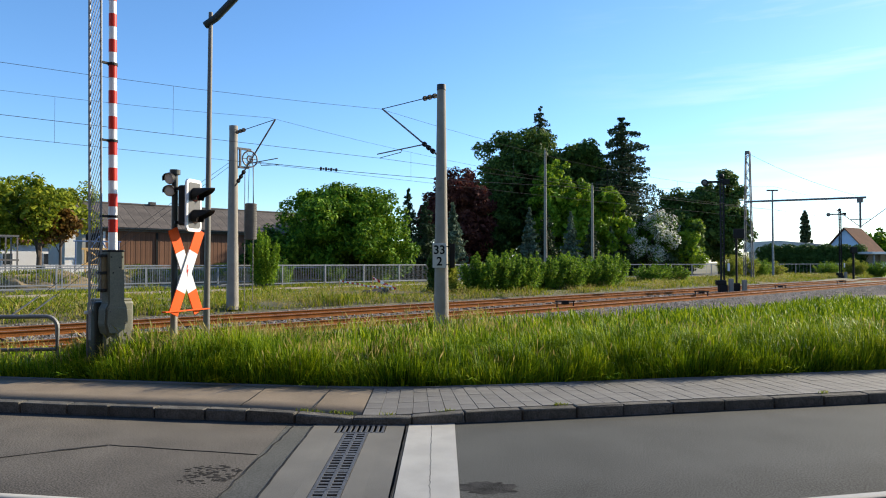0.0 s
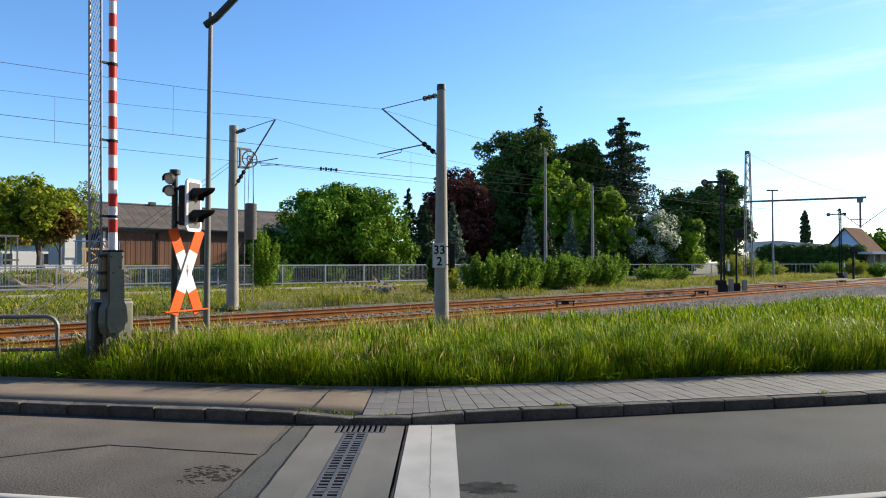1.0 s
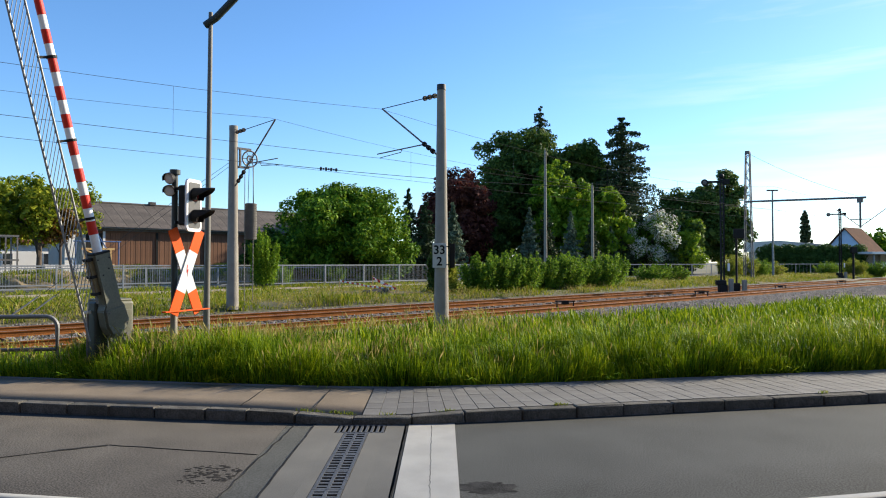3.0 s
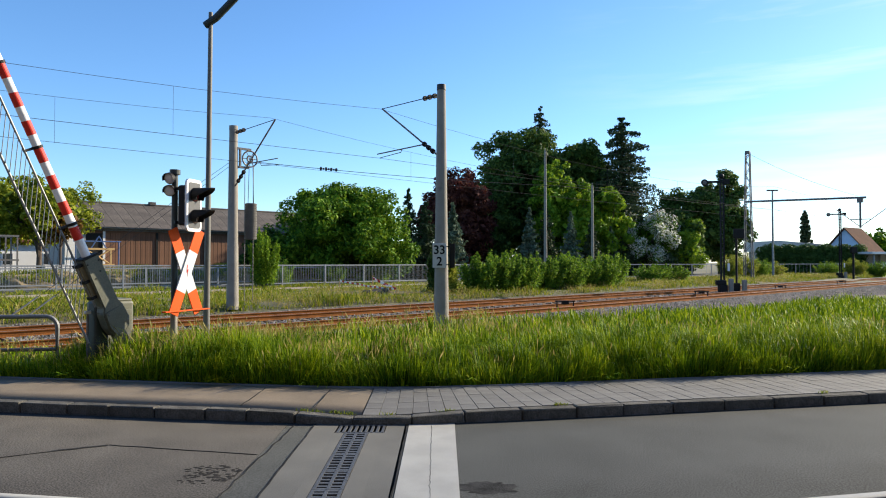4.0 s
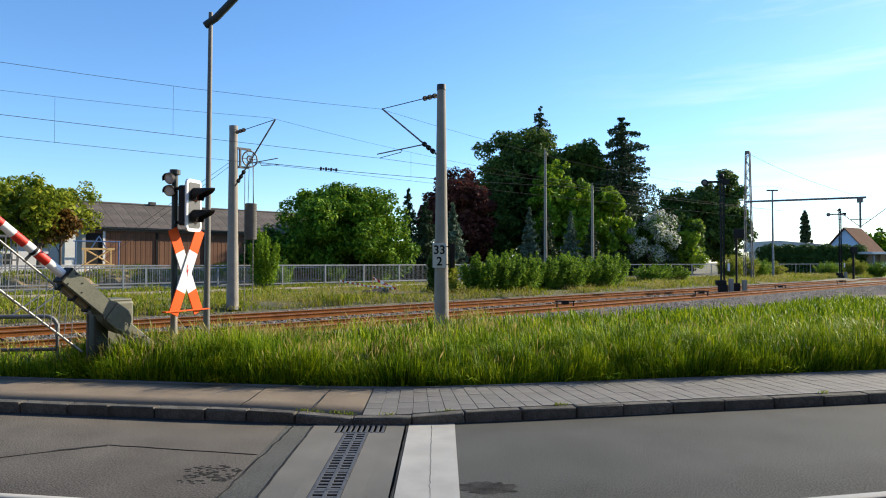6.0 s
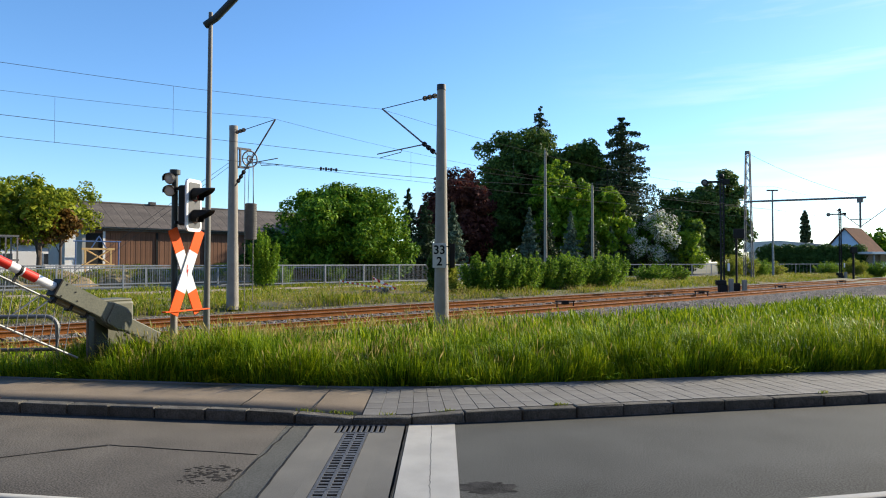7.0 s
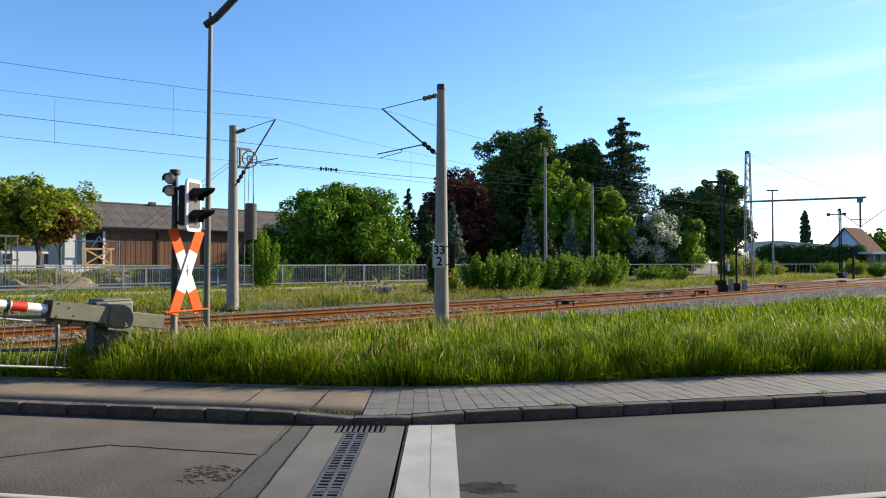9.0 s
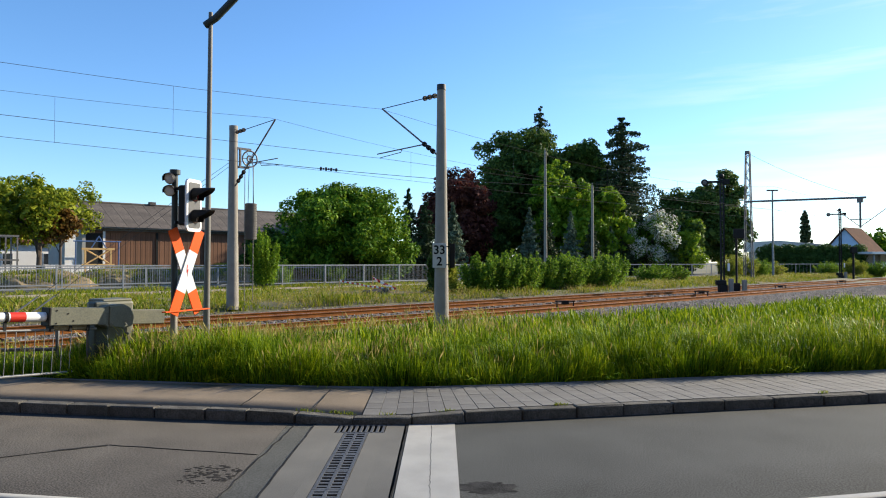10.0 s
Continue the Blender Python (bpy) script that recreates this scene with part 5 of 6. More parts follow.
def barrier_tape():
    """A red and white tape strung between stakes at the bank."""
    th = thing("warning_tape", pose(0, 0, 0), "sagging red and white warning tape by a dark pit", "tape")
    pts = [Vector(q) for q in ((-6.4, 42.0, 0.70), (-4.9, 39.6, 0.55), (-3.7, 37.6, 0.45), (-2.5, 36.5, 0.40))]
    line = hanging(pts, 8, 0.04) + hanging([pts[-1], (-4.0, 38.6, 0.95), (-3.0, 37.2, 0.5)], 6, 0.03)
    for k, (a, b) in enumerate(zip(line, line[1:])):
        bm = bmesh.new()
        d = b - a
        m = Matrix.Translation((a + b) / 2) @ d.to_track_quat("X", "Z").to_matrix().to_4x4()
        box(bm, 0, 0, 0, d.length, 0.008, 0.09, m=m)
        part("tape_piece", bm, M_RED if k % 2 else M_WHITE, th)
    for q in (pts[0], pts[-1], Vector((-4.0, 38.6, 0.95))):
        bm = bmesh.new()
        rod(bm, (q.x, q.y, -0.1), (q.x, q.y, q.z + 0.1), 0.03, seg=6)
        part("stake", bm, M_YELLOWWOOD, th)
    # dark soil mound added in place of the dark pit
    bm = bmesh.new()
    bmesh.ops.create_icosphere(bm, subdivisions=2, radius=1.0, matrix=pose(-3.6, 37.0, 0.05) @ Matrix.Diagonal((0.9, 0.6, 0.35, 1)))
    for v in bm.verts:
        v.co += Vector(noise.noise_vector(v.co * 2)) * 0.12
    tagged(part("pit_mound", bm, M_SOIL), "dark mound standing in for the pit beside the tape", "rubble", "", "stuff")


# ---- plants ----
def leaf_quads(c, size, rng, normal_bias=None, droop=0.0):
    """Small kinked leaves, two triangles each side of the rib, at the points c."""
    n = len(c)
    d = rng.normal(size=(n, 3))
    if normal_bias is not None:
        d = d * 0.8 + normal_bias
    d /= np.linalg.norm(d, axis=1)[:, None] + 1e-9
    t = rng.normal(size=(n, 3))
    t[:, 2] -= droop
    t -= (t * d).sum(1)[:, None] * d
    t /= np.linalg.norm(t, axis=1)[:, None] + 1e-9
    b = np.cross(d, t)
    s = (size * rng.uniform(0.6, 1.35, n))[:, None]
    v = np.stack([c - t * s, c + b * s * 0.55 + d * s * 0.18, c + t * s, c - b * s * 0.55 + d * s * 0.18], 1)
    i = np.arange(n)[:, None] * 4
    f = np.concatenate([i + np.array([[0, 1, 2]]), i + np.array([[0, 2, 3]])])
    return v.reshape(-1, 3), f


def leaf_cloud(name, m, clumps, per, size, material, rng, label, category, parent=None, group=""):
    """Leaves on the shells of many small clumps: uneven outline, gaps between."""
    pts, bias = [], []
    for x, y, z, r in clumps:
        k = max(8, int(per * r * r))
        d = rng.normal(size=(k, 3))
        d /= np.linalg.norm(d, axis=1)[:, None]
        rad = r * (0.35 + 0.75 * rng.random((k, 1)) ** 0.5)
        pts.append(np.array([x, y, z]) + d * rad * np.array([1, 1, 0.8]))
        bias.append(d + np.array([0, 0, 0.5]))
    v, f = leaf_quads(np.concatenate(pts), size, rng, np.concatenate(bias))
    ob = arrays(name, v, [f], material)
    if parent is None:
        ob.matrix_basis = m
        tagged(ob, label, category, group)
    else:
        ob.parent = parent
    return ob


def broadleaf(x, y, hgt, rad, material, seed, label, category="tree", trunk=0.25, low=0.15, n=70, per=130, size=0.17, squash=1.0, lumps=0.27, bloom=None, name="tree", ragged=0.12, lobes_n=0):
    """A tree: tapered trunk, limbs, and a crown of leaf clumps around the limbs."""
    rng = np.random.default_rng(seed)
    z0 = float(ground_z(np.float64(x), np.float64(y))) - 0.05
    th = thing(name, pose(x, y, z0), label, category)
    cz, rz = hgt * (1 + low) / 2, hgt * (1 - low) / 2
    clumps, bm = [], bmesh.new()
    rod(bm, (0, 0, -0.2), (rng.normal() * 0.1, rng.normal() * 0.1, cz * 0.9), trunk, trunk * 0.55, 10)
    lobes = []
    many = lobes_n or max(7, n // 6)
    for i in range(many):
        # lobes spread evenly over the crown, pushed in and out
        u = (i + 0.5) / many
        up, a = 1 - 1.75 * u, i * 2.39996 + rng.uniform(-0.4, 0.4)
        flat = math.sqrt(max(0.05, 1 - up * up))
        q = rng.uniform(0.64 - ragged, 0.64 + ragged)
        lr = rng.uniform(0.26, 0.40)
        lobes.append((np.array([math.cos(a) * flat * rad * q, math.sin(a) * flat * rad * q * squash, cz + up * rz * q]), lr))
    for i, (c, lr) in enumerate(lobes):
        rod(bm, (0, 0, cz * rng.uniform(0.35, 0.8)), tuple(c), trunk * 0.35, trunk * 0.1, 6)
        for j in range(int(n * 1.9 / len(lobes))):
            d = rng.normal(size=3) + 0.7 * (c - np.array([0, 0, cz])) / max(rad, rz)
            d /= np.linalg.norm(d)
            e = c + d * lr * np.array([rad, rad, rz]) * rng.uniform(0.55, 1.0)
            rr = rad * lumps * rng.uniform(0.4, 0.8)
            e[2] = min(e[2], hgt - rr * 0.7)
            clumps.append((*e, rr))
    core = []
    for i in range(n // 3):
        d = rng.normal(size=3)
        d *= rng.random() ** 0.4 * 0.64 / np.linalg.norm(d)
        core.append((d[0] * rad, d[1] * rad * squash, cz + d[2] * rz, rad * lumps * 1.25))
    part("trunk", bm, M_TRUNK, th)
    leaf_cloud("crown", None, clumps, per / (rad * lumps) ** 2 * 1.0, size, material, rng, "", "", th)
    leaf_cloud("inner_crown", None, core, per * 0.28 / (rad * lumps) ** 2, size * 1.9, material, rng, "", "", th)
    if bloom:
        leaf_cloud("blossom", None, [(a * 1.04, b * 1.04, c + 0.1, r * 1.02) for a, b, c, r in clumps if rng.random() < 0.9], per * 1.7 / (rad * lumps) ** 2, size * 0.8, bloom, rng, "", "", th)["label"] = "white blossom clusters"
    return th


def conifer(x, y, hgt, rad, material, seed, label, tiers=24, per=26, size=0.22, droop=0.35, bare=0.05, power=0.85):
    """A spruce: straight trunk, tiers of drooping boughs, each a flat spray with hanging twigs."""
    rng = np.random.default_rng(seed)
    z0 = float(ground_z(np.float64(x), np.float64(y))) - 0.05
    th = thing("conifer", pose(x, y, z0), label, "tree")
    bm = bmesh.new()
    rod(bm, (0, 0, -0.2), (0, 0, hgt * 0.98), max(0.1, rad * 0.07), 0.02, 8)
    pts = []
    for k in range(tiers):
        q = k / (tiers - 1)
        reach = rad * (1 - q) ** power + 0.06 * rad
        n = max(4, int(7 * (1 - q) + 4))
        turn = rng.uniform(0, math.tau)
        for j in range(n):
            z = hgt * (bare + (1 - bare) * q) + rng.normal() * hgt * (0.9 * (1 - q) + 0.25) / tiers
            a = turn + math.tau * (j + rng.uniform(-0.35, 0.35)) / n
            ln = reach * rng.uniform(0.5, 1.15)
            m = int(per * (0.25 + ln / rad))
            t = rng.random(m) ** 0.7
            side = rng.uniform(-1, 1, m) * (0.34 * ln * (1 - t) * t * 2.2 + 0.05 * ln + 0.05)
            hang = np.abs(rng.normal(size=m)) * (0.07 * ln + 0.09)
            rise = -droop * ln * t + 0.42 * droop * ln * t * t * t
            px = np.cos(a) * ln * t - np.sin(a) * side
            py = np.sin(a) * ln * t + np.cos(a) * side
            pts.append(np.stack([px, py, z + rise - hang], 1))
            if ln > 0.6:
                rod(bm, (0, 0, z), (np.cos(a) * ln * 0.85, np.sin(a) * ln * 0.85, z - droop * ln * 0.6), 0.02 + ln * 0.008, 0.01, 4)
    core = rng.random(int(per * tiers * 0.9)) ** 1.3
    a, w = rng.uniform(0, math.tau, len(core)), rad * (1 - core) ** power * rng.random(len(core)) * 0.38
    pts.append(np.stack([np.cos(a) * w, np.sin(a) * w, hgt * (bare + (0.97 - bare) * core)], 1))
    part("trunk", bm, M_TRUNK, th)
    v, f = leaf_quads(np.concatenate(pts), size, rng, None, 0.6)
    ob = arrays("crown", v, [f], material)
    ob.parent = th
    return th


def shrub(x, y, hgt, rad, material, seed, label, per=1150, size=0.07):
    """A bush of many upright leafy shoots."""
    rng = np.random.default_rng(seed)
    z0 = float(ground_z(np.float64(x), np.float64(y))) - 0.05
    th = thing("bush", pose(x, y, z0), label, "bush", "bushes behind the tracks")
    bm = bmesh.new()
    pts = []
    n = int(34 * rad)
    for i in range(n):
        a, q = rng.uniform(0, math.tau), math.sqrt(rng.random())
        top = np.array([math.cos(a) * q * rad, math.sin(a) * q * rad, hgt * (1 - 0.35 * q * q) * rng.uniform(0.72, 1.06)])
        foot = np.array([top[0] * 0.35, top[1] * 0.35, 0])
        rod(bm, tuple(foot), tuple(top), 0.014, 0.005, 5)
        k = int(per * hgt / n * rng.uniform(2.2, 3.4))
        t = rng.uniform(0.12, 1.02, k)[:, None]
        pts.append(foot + (top - foot) * t + rng.normal(size=(k, 3)) * (0.20 * (1.15 - t)) * np.array([1, 1, 0.5]) * max(1.0, rad * 0.7))
    part("stalk", bm, M_TRUNK, th)
    v, f = leaf_quads(np.concatenate(pts), size, rng, np.array([[0, 0, 0.5]]))
    ob = arrays("foliage", v, [f], material)
    ob.parent = th
    return th


def trees():
    broadleaf(-34.6, 58, 9.6, 4.6, L_YOUNG, 21, "green broadleaf tree with a loose uneven crown", low=0.26, n=80, per=120, size=0.17, lumps=0.20, ragged=0.34)
    broadleaf(-40.0, 60, 9.6, 4.6, L_YOUNG, 22, "green broadleaf tree beside the farm yard", low=0.24, n=60, per=130, size=0.18, lumps=0.22, ragged=0.28)
    broadleaf(-32.2, 57, 6.8, 1.8, L_RUST, 25, "small tree with rust-tinted leaves beside the barn", low=0.42, n=30, per=60, size=0.14, lumps=0.28, ragged=0.3, trunk=0.14)
    broadleaf(-9.8, 66, 10.7, 7.2, L_GREEN, 23, "large round green broadleaf tree behind the fence", low=-0.22, n=180, per=340, size=0.17, lumps=0.19, trunk=0.4, ragged=0.15, lobes_n=19)
    broadleaf(-16.7, 63, 5.2, 2.2, L_DARK, 24, "dark green small tree by the barn", low=0.05, n=34, per=170, size=0.16)
    conifer(-4.1, 80, 10.4, 2.3, L_SPRUCE, 30, "small dark spruce behind the round tree")
    conifer(-2.0, 76, 8.6, 3.0, L_SPRUCE, 31, "dark spruce beside the copper tree")
    conifer(1.1, 73, 8.0, 2.3, L_BLUESPRUCE, 32, "grey-green spruce behind the mast")
    broadleaf(2.2, 86, 14.4, 5.2, L_PURPLE, 33, "copper-leaved dark red tree", low=0.0, n=100, per=280, size=0.24)
    broadleaf(12.0, 97, 20.8, 8.4, L_DARK, 34, "big dark broadleaf tree with a broad crown", low=0.0, n=170, per=330, size=0.3, trunk=0.5, lumps=0.25)
    broadleaf(18.6, 98, 19.0, 6.8, L_DARK, 35, "big dark broadleaf tree beside a spruce", low=0.0, n=140, per=330, size=0.3, trunk=0.5)
    conifer(14.2, 99, 24.4, 5.6, L_SPRUCE, 36, "tall dark spruce rising above the trees", tiers=36, size=0.16, per=120, power=0.6)
    conifer(25.4, 96, 22.4, 8.6, L_SPRUCE, 37, "tall dark ragged spruce", tiers=26, size=0.19, per=230, power=0.58, droop=0.26)
    broadleaf(14.4, 87, 16.6, 3.5, L_LIME, 38, "light green tree in front of dark trees", low=-0.05, n=70, per=170, size=0.22)
    broadleaf(17.2, 86, 13.4, 3.0, L_LIME, 39, "light green tree in front of dark trees", low=-0.05, n=60, per=170, size=0.22)
    broadleaf(21.6, 88, 13.6, 3.0, L_LIME, 40, "light green slender tree before the spruce", low=-0.05, n=55, per=170, size=0.22)
    broadleaf(26.5, 98, 11.8, 3.8, L_GREEN, 41, "green tree below the tall spruce", low=-0.05, n=50, per=170, size=0.22)
    for i, (px, hh) in enumerate(((9.9, 8.0), (12.0, 8.2), (14.6, 7.6), (17.2, 7.0), (19.2, 6.4), (21.0, 6.2))):
        conifer(px * (1.12 if i > 3 else 1.0), (77.5 if i < 4 else 87.0) + (i % 2), hh, 1.9, L_BLUESPRUCE if i % 2 == 0 else L_SPRUCE, 50 + i, "small blue-grey spruce in a row" if i % 2 == 0 else "small dark spruce in a row", tiers=26, size=0.15, per=34)
    broadleaf(27.9, 92, 8.8, 4.6, L_GREEN, 60, "wide bush covered with white blossom", low=0.0, n=70, per=150, size=0.16, bloom=L_WHITE)
    broadleaf(33.0, 93, 7.8, 3.4, L_LIME, 61, "light green rounded small tree", low=0.0, n=45, per=160, size=0.17)
    broadleaf(37.0, 101, 13.4, 6.0, L_DARK, 62, "dark green broadleaf tree beside the signal", low=0.0, n=100, per=280, size=0.26)
    broadleaf(41.6, 102, 16.2, 4.7, L_DARK, 63, "dark green broadleaf tree beside the signal", low=0.0, n=100, per=280, size=0.26)
    broadleaf(5.5, 90, 11, 4.5, L_DARK, 64, "dark green understorey tree among the spruces", low=0.0, n=80, per=240, size=0.26)
    broadleaf(31.5, 95, 9.5, 4.6, L_DARK, 65, "dark green understorey tree among the spruces", low=0.0, n=80, per=240, size=0.26)
    conifer(74.8, 140, 12.4, 1.55, L_SPRUCE, 66, "slim dark conifer beyond the hedge", tiers=34, size=0.28, per=60, power=0.45, droop=0.1)
    broadleaf(92, 145, 9.8, 4.0, L_GREEN, 67, "round green tree beside the village house", low=0.0, n=40, per=150, size=0.3)
    broadleaf(99, 140, 6.4, 4.0, L_GREEN, 68, "round green tree beside the village house", low=0.0, n=40, per=150, size=0.3)
    # row of shrubs behind the far track
    rng = random.Random(9)
    for i in range(10):
        q = tr(28.5 + i * 1.5, 26.7 + rng.uniform(-0.5, 0.6))
        shrub(q.x, q.y, 2.35 + rng.uniform(-0.25, 0.3), 1.55, L_BUSH, 80 + i, "leafy green self-sown bush behind the track")
    for s, p, hh, r, mt, sd, lb in ((55.0, 31, 1.6, 1.5, L_BUSH, 101, "low green bush by the fence"), (57.2, 31, 1.75, 1.5, L_BUSH, 102, "low green bush by the fence"), (59.4, 30.5, 1.5, 1.2, L_BUSH, 103, "low green bush by the fence"),
                                    (76, 32.5, 2.6, 1.8, L_YELLOWBUSH, 104, "yellow-green bush beside the signal"), (79, 32.5, 2.9, 1.8, L_YELLOWBUSH, 105, "yellow-green bush beside the signal"), (82.5, 32.5, 2.4, 2.0, L_BUSH, 106, "green bush beside the signal"), (87, 32.5, 1.9, 1.9, L_YELLOWBUSH, 107, "yellow-green bush beside the signal"),
                                    (103, 31, 1.9, 2.0, L_BUSH, 108, "low green bush by the fence"), (98, 26.5, 2.4, 1.7, L_YELLOWBUSH, 109, "yellow-green bush beside the far signal"), (102, 24.8, 2.0, 1.5, L_BUSH, 110, "green bush beside the far signal"), (112, 24.4, 2.3, 1.8, L_BUSH, 111, "green bush beside the far signal"),
                                    (25.2, 26.8, 2.6, 0.55, L_DARK, 112, "narrow dark overgrown shrub behind the mast"), (25.8, 26.6, 2.3, 0.5, L_YELLOWBUSH, 113, "narrow yellow-green climbing shrub behind the mast"),
                                    (24.5, 44.3, 4.3, 1.2, L_LIME, 114, "leafy upright shrub at the fence"), (28.5, 49, 2.2, 1.6, L_BUSH, 115, "green shrub at the fence"), (33.5, 49, 2.0, 1.5, L_BUSH, 116, "green shrub at the fence"), (39, 50, 2.2, 2.0, L_BUSH, 117, "green shrub at the fence")):
        q = tr(s, p)
        shrub(q.x, q.y, hh, r, mt, sd, lb)


def blades(name, x, y, hgt, width, lean, material, rng, label, category, z=None, head=0.0, drift=None):
    """Arching grass blades in three lengths, or stalks with a seed head."""
    n = len(x)
    z = ground_z(x, y) - 0.02 if z is None else z
    a = rng.uniform(0, math.tau, n)
    w = np.stack([np.cos(a), np.sin(a), 0 * a], 1) * (width * rng.uniform(0.6, 1.3, n))[:, None]
    b = rng.uniform(0, math.tau, n)
    d = np.stack([np.cos(b), np.sin(b), 0 * b], 1)
    if drift is not None:
        d = d * 0.75 + drift
    d = d * (hgt * lean * rng.uniform(0.15, 1.6, n))[:, None]
    root = np.stack([x, y, z], 1)
    top = (hgt * rng.uniform(0.82, 1.0, n))

    def at(side, up):
        q = root + d * side
        q[:, 2] += top * up
        return q
    if head:
        low, tip = at(0.55, 0.80), at(1.0, 1.0)
        v = np.stack([root - w * 0.5, root + w * 0.5, low + w * 0.4, low - w * 0.4, (low + tip) / 2 + w * head, (low + tip) / 2 - w * head, tip], 1)
        i = np.arange(n)[:, None] * 7
        faces = [np.concatenate([i + np.array([[0, 1, 2, 3]]), i + np.array([[3, 2, 4, 5]])]), i + np.array([[5, 4, 6]])]
    else:
        # the last length bends over: the tip hangs a little below the bow
        bow = 1.0 - 0.16 * rng.random(n)
        m1, m2, tip = at(0.16, 0.50), at(0.52, 0.88), at(1.15, 1.0)
        tip[:, 2] -= top * (1 - bow)
        v = np.stack([root - w, root + w, m1 + w * 0.95, m1 - w * 0.95, m2 + w * 0.7, m2 - w * 0.7, tip], 1)
        i = np.arange(n)[:, None] * 7
        faces = [np.concatenate([i + np.array([[0, 1, 2, 3]]), i + np.array([[3, 2, 4, 5]])]), i + np.array([[5, 4, 6]])]
    ob = arrays(name, v.reshape(len(v) * v.shape[1], 3), faces, material)
    return tagged(ob, label, category, "", "stuff")


def field(x, y, fx, fy, seed):
    return np.array([noise.noise(Vector((a * fx, b * fy, seed))) for a, b in zip(x, y)])


def grass():
    rng = np.random.default_rng(77)

    def verge(n, near, far, power=1.0):
        """Places on the verge between two distances from the footway."""
        x = rng.uniform(-13, 34, n)
        y = kerb_y(x) + 1.60 + near + (far - near) * rng.random(n) ** power
        d = y - kerb_y(x) - 1.60
        p = -ST * x + CT * y
        keep = (p < 13.6 + 2.1 * step(0, -5, x)) & (np.abs(x) < 0.70 * y + 0.8)
        return x[keep], y[keep], d[keep]

    def height(x, y, d):
        tuft, wide = field(x, y, 2.2, 1.9, 1.0), field(x, y, 0.45, 0.5, 7.0)
        h = 0.53 + 0.26 * tuft + 0.26 * wide
        h *= 1 - 0.18 * step(2.0, 8, d) * step(-6, 4, x)
        h *= 1 - 0.60 * step(-5.5, -6.3, x) * step(0.0, 0.35, d)
        h *= 1 - 0.28 * step(-1.5, -4.5, x) * step(2.0, 3.4, d)
        h *= 1 + 0.16 * step(0.5, 4, x) * step(3.5, 1.0, d)
        return np.clip(h * (0.72 + 0.28 * step(0, 0.45, d)), 0.12, 1.1)

    def drift(x, y, d):
        """Tufts lean together; the front row hangs over the edging."""
        q = np.stack([field(x, y, 1.4, 1.4, 21.0) * 1.7 - 0.15, field(x, y, 1.4, 1.4, 31.0) * 1.7, 0 * x], 1)
        q[:, 1] -= 0.55 * (1 - step(0.0, 0.5, d))
        return q
    for name, n, near, far, power, wide, label in (
            ("verge_grass", 300000, 0.0, 1.7, 0.95, 0.0040, "tall uncut green grass along the footway"),
            ("verge_grass", 190000, 1.6, 26.0, 1.7, 0.0062, "tall uncut green grass running back to the tracks")):
        x, y, d = verge(n, near, far, power)
        gap = field(x, y, 3.6, 2.8, 5.0)
        keep = rng.random(len(x)) < 0.35 + 0.65 * step(-0.35, 0.0, gap)
        x, y, d = x[keep], y[keep], d[keep]
        h = height(x, y, d) * rng.uniform(0.35, 1.25, len(x))
        blades(name, x, y, h, np.minimum(wide + 0.0008 * d, 0.018), 0.40, L_GRASS, rng, label, "grass", drift=drift(x, y, d))
    # broad dark leaves low down at the footway's edge
    x, y, d = verge(16000, 0.0, 0.55)
    blades("verge_leaves", x, y, rng.uniform(0.08, 0.26, len(x)), 0.012, 0.9, L_GRASS, rng, "broad low leaves at the foot of the grass", "grass", drift=drift(x, y, d))
    # flowering stalks stand in drifts
    x, y, d = verge(52000, 0.1, 12.0, 1.2)
    thick = field(x, y, 0.5, 0.6, 12.0) + 0.35 * step(3, -4, x)
    keep = rng.random(len(x)) < 0.02 + (0.10 + 0.60 * step(4.0, -2.0, x)) * step(-0.05, 0.4, thick)
    x, y, d = x[keep], y[keep], d[keep]
    h = (height(x, y, d) + 0.16) * rng.uniform(0.8, 1.12, len(x))
    blades("grass_stalks", x, y, h, 0.0042, 0.22, L_STRAW, rng, "pale dry flowering grass stalks among the green", "grass", head=2.6, drift=drift(x, y, d))
    # rough growth on the bank behind the tracks
    n = 84000
    s, p = -8 + 130 * rng.random(n) ** 1.5, 24.3 + 21 * rng.random(n) ** 1.3
    p = np.where(s > 55, 24.3 + (p - 24.3) * np.clip(1 - (s - 55) / 90, 0.3, 1), p)
    x, y = CT * s - ST * p, ST * s + CT * p
    tuft = np.array([noise.noise(Vector((a * 0.35, b * 0.35, 9.0))) for a, b in zip(x, y)])
    keep = (tuft > -0.55) & ~((p > 38) & (p < 41.5)) & ~((np.abs(x + 4) < 2.2) & (np.abs(y - 37) < 2.5) & (tuft < 0.9))
    x, y, tuft, p = x[keep], y[keep], tuft[keep], p[keep]
    hgt = np.clip(0.24 + 0.42 * tuft, 0.07, 0.7) * rng.uniform(0.5, 1.2, len(x))
    blades("bank_weeds", x, y, hgt, 0.019, 0.7, L_WEED, rng, "rough yellow-green weeds on the bank", "weeds")
    n = 26000
    s, p = -8 + 110 * rng.random(n) ** 1.4, 24.2 + 9 * rng.random(n) ** 1.4
    x, y = CT * s - ST * p, ST * s + CT * p
    keep = field(x, y, 0.28, 0.4, 14.0) > 0.02
    x, y = x[keep], y[keep]
    blades("bank_straw", x, y, rng.uniform(0.12, 0.5, len(x)), 0.012, 0.5, L_STRAW, rng, "dry ochre grass on the bank beside the track", "grass", head=1.6)
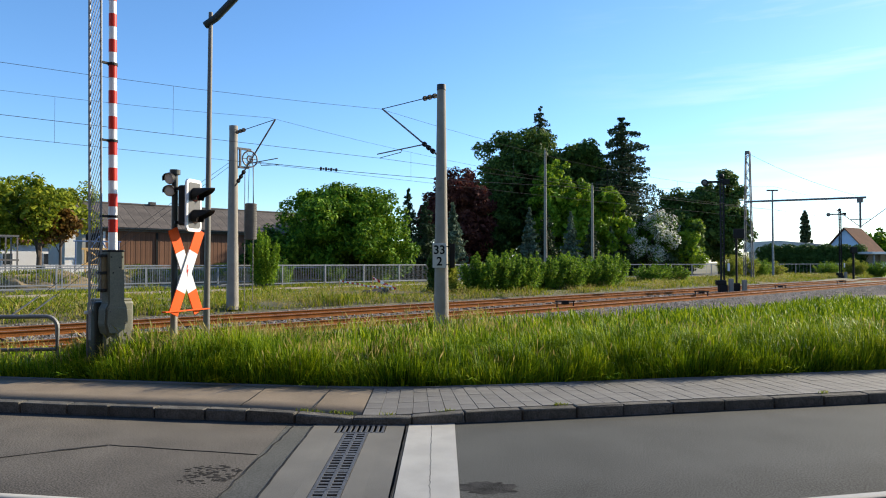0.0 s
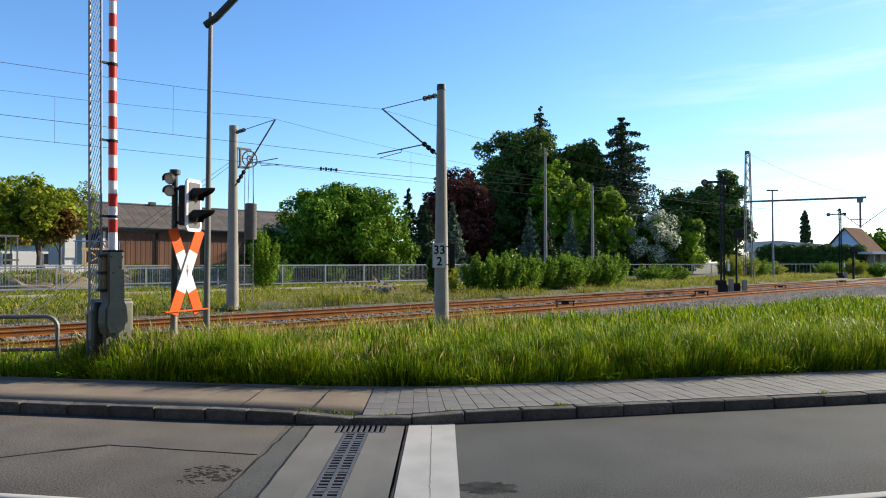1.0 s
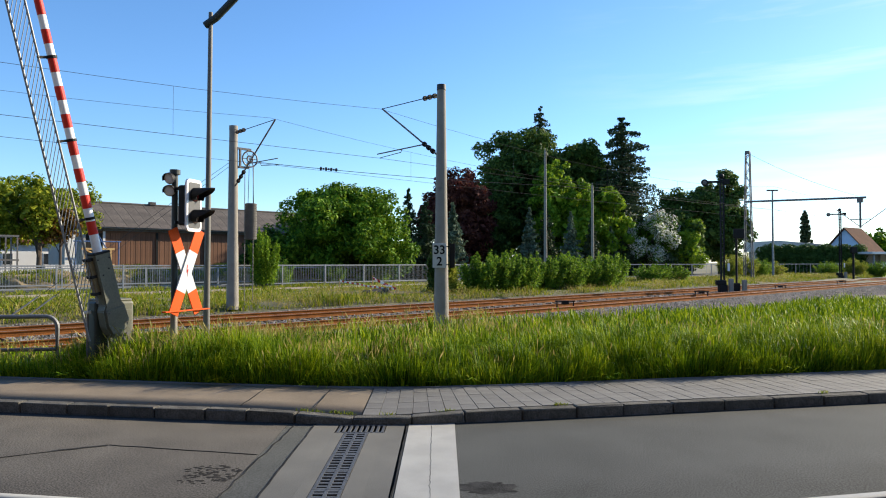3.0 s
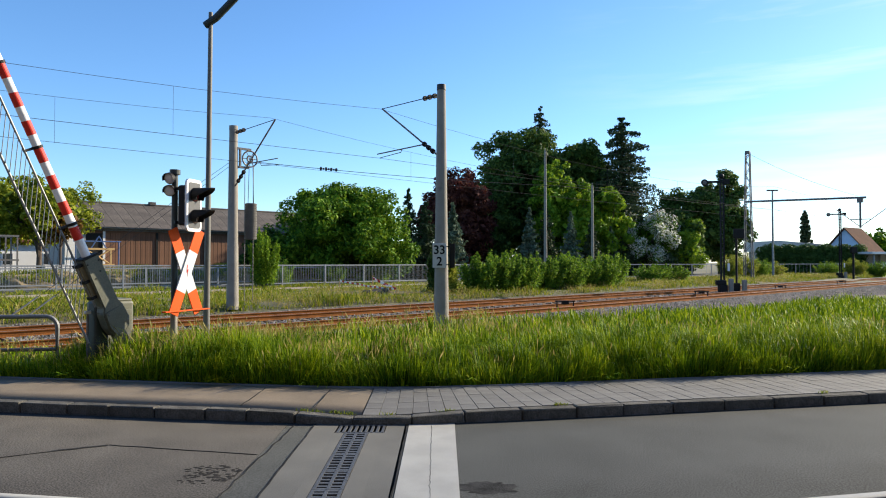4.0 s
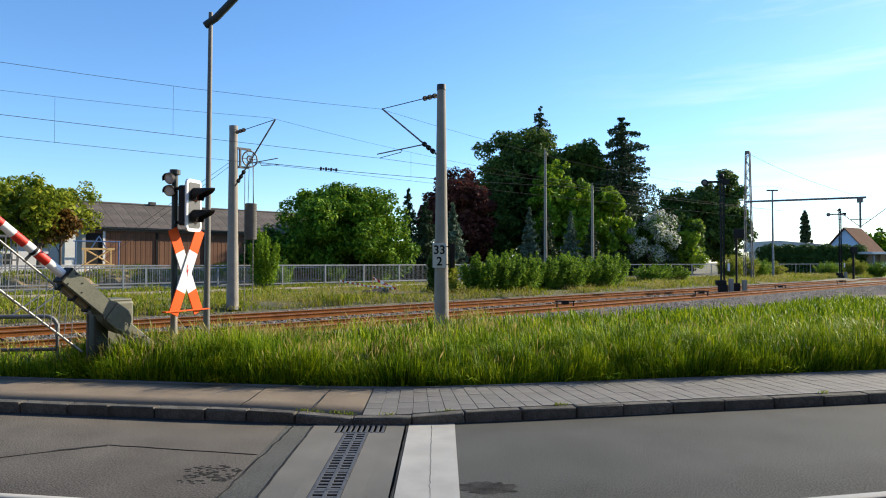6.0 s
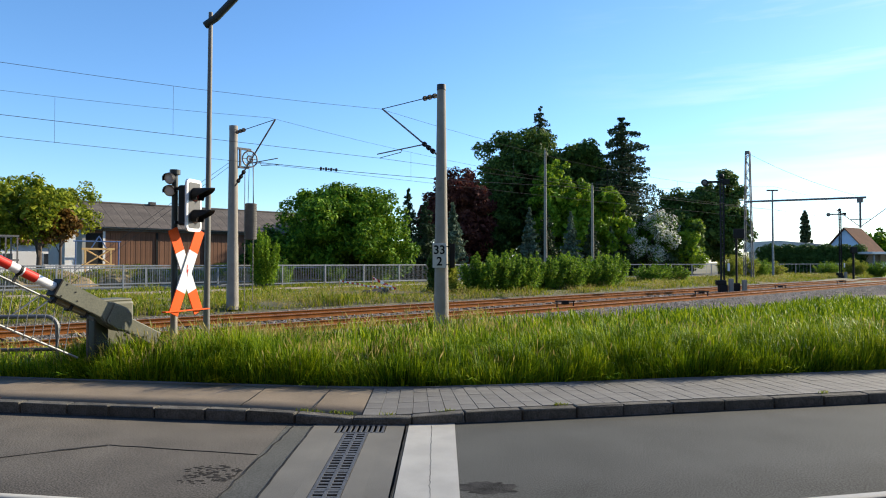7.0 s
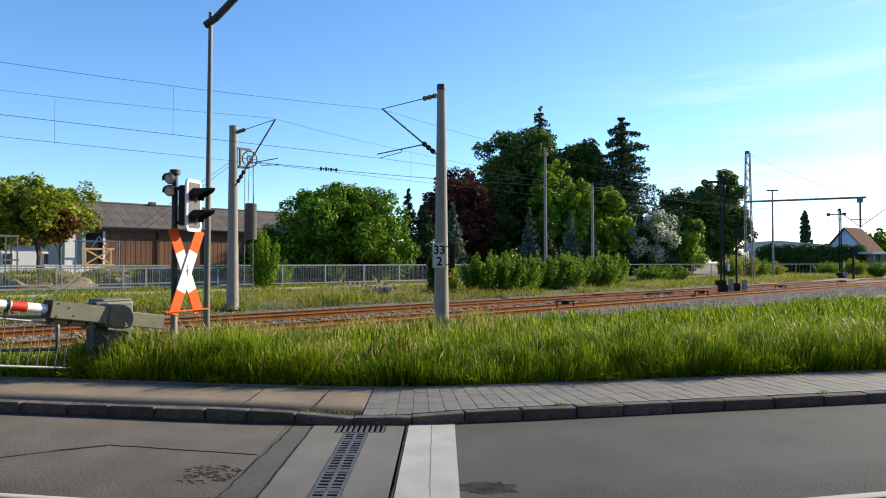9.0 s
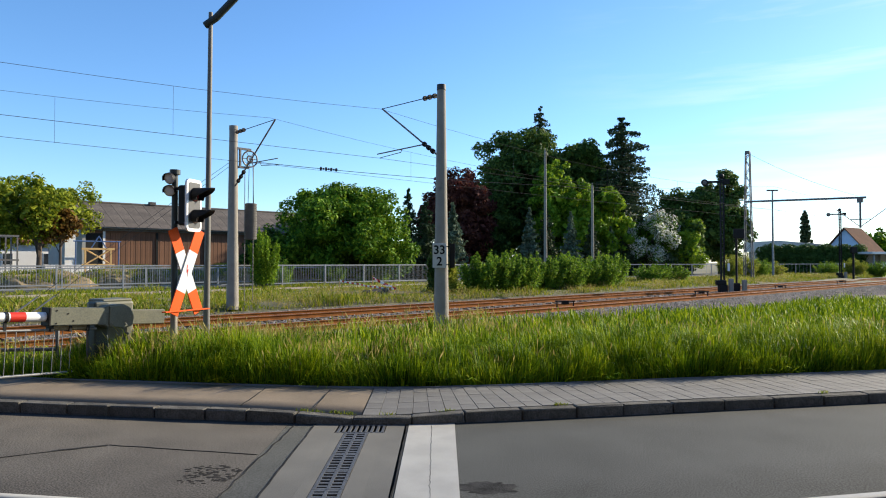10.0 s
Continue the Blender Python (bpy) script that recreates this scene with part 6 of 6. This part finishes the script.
    # tufts in the kerb joints
    xs = np.concatenate([rng.normal(c, 0.05, 22) for c in (-1.62, -1.45, -1.2, -1.1, -0.62, 0.05, 1.37, 1.4, 4.9)])
    ys = kerb_y(xs) + 0.15 + rng.normal(0, 0.018, len(xs))
    blades("kerb_weeds", xs, ys, rng.uniform(0.015, 0.05, len(xs)), 0.005, 0.9, L_WEED, rng, "small green weeds in the kerb joint", "weeds", z=kerb_top(xs) - 0.005)


def lane():
    """The lane between the two fences."""
    bm = bmesh.new()
    box(bm, 90, 48.5, -0.02, 320, 4.0, 0.1)
    ob = part("lane", bm, M_ASPHALT)
    ob.matrix_basis = TRACK
    tagged(ob, "dark asphalt lane between the fences", "", "", "structure")
    bm = bmesh.new()
    box(bm, 60, 39.7, -0.0, 150, 3.2, 0.16)
    ob = part("sand_path", bm, M_SAND)
    ob.matrix_basis = TRACK
    tagged(ob, "pale sandy path before the fence", "", "", "structure")
    # low earth heaps in the yard behind the fences
    rng = np.random.default_rng(6)
    for s, p, ln, hh in ((6, 57, 5, 1.5), (13, 56, 4, 1.1), (20, 57, 5, 1.4), (27, 56, 4.5, 1.5), (33, 58, 4, 1.2)):
        bm = bmesh.new()
        bmesh.ops.create_icosphere(bm, subdivisions=4, radius=1.0, matrix=Matrix.Diagonal((ln, 2.2, hh, 1)))
        for v in bm.verts:
            v.co += Vector(noise.noise_vector(v.co * 0.7)) * 0.35 + Vector(noise.noise_vector(v.co * 2.3)) * 0.12
        ob = part("earth_heap", bm, M_EARTH)
        ob.matrix_basis = TRACK @ pose(s, p, 0)
        tagged(ob, "brown earth heap overgrown with weeds", "earth heap", "earth heaps in the yard", "stuff")
        k = 2600
        a, q = rng.uniform(0, math.tau, k), np.sqrt(rng.random(k))
        lx, ly = np.cos(a) * q * ln * 0.95, np.sin(a) * q * 2.1
        keep = np.sin(lx * 2 + s) + np.sin(ly * 3) > -0.3
        lx, ly, q = lx[keep], ly[keep], q[keep]
        blades("heap_weeds", CT * (s + lx) - ST * (p + ly), ST * (s + lx) + CT * (p + ly), rng.uniform(0.2, 0.6, len(lx)), 0.03, 0.6, L_WEED, rng, "green weeds on an earth heap", "weeds", z=hh * np.sqrt(1 - q * q * 0.95) - 0.15)


ground()
road()
sky_blockers()
drains()
pavement()
tracks()
lane()
masts()
overhead_wires()
barrier()
saltire()
street_lamp()
railing()
fence(46, 0.05, 1.60, [3.75 + 3.87 * k for k in range(12)], "grey galvanised bar fence bay beside the lane", 0.155)
fence(0, 0.0, 1.62, [3.87 * k for k in range(20)], "grey galvanised bar fence bay further along the lane", 0.97, line=TRACK @ pose(46.3, 46, 0.03, 0, 0, -10.7))
fence(51.5, 0.1, 1.35, [2.0 + 5.6 * k for k in range(8)], "grey galvanised rear fence bay across the lane", 0.5)
barn()
yard()
right_side()
stay_wire()
signals()
barrier_tape()
trees()
grass()


# ---- movement ----
def motions():
    """The barrier sinks: arm, lower bar and hangers turn together."""
    walk(MOVING["arm"], [(t, Matrix.Translation(HINGE) @ pose(0, 0, 0, 0, -a, 0)) for t, a in LIFT])
    walk(MOVING["low"], [(t, Matrix.Translation(lower_hinge(a)) @ pose(0, 0, 0, 0, -a, 0)) for t, a in LIFT])
    for ob, dist in HANGERS:
        rows = []
        for t, a in LIFT:
            turn = Matrix.Rotation(radians(-a), 3, "Y")
            head = HINGE + turn @ Vector((dist, 0.22, -0.185))
            along, q = turn @ Vector((1, 0, 0)), lower_hinge(a) + Vector((0, 0.16, 0)) - head
            # the point of the lower bar that the hanger reaches, on the near side
            k = -q.dot(along)
            foot = q + along * (k - math.sqrt(max(0.0, 0.372 - (q + along * k).length_squared)))
            rows.append((t, Matrix.Translation(head) @ pose(0, 0, 0, 0, math.degrees(math.atan2(-foot.x, -foot.z)), 0)))
        walk(ob, rows)


motions()
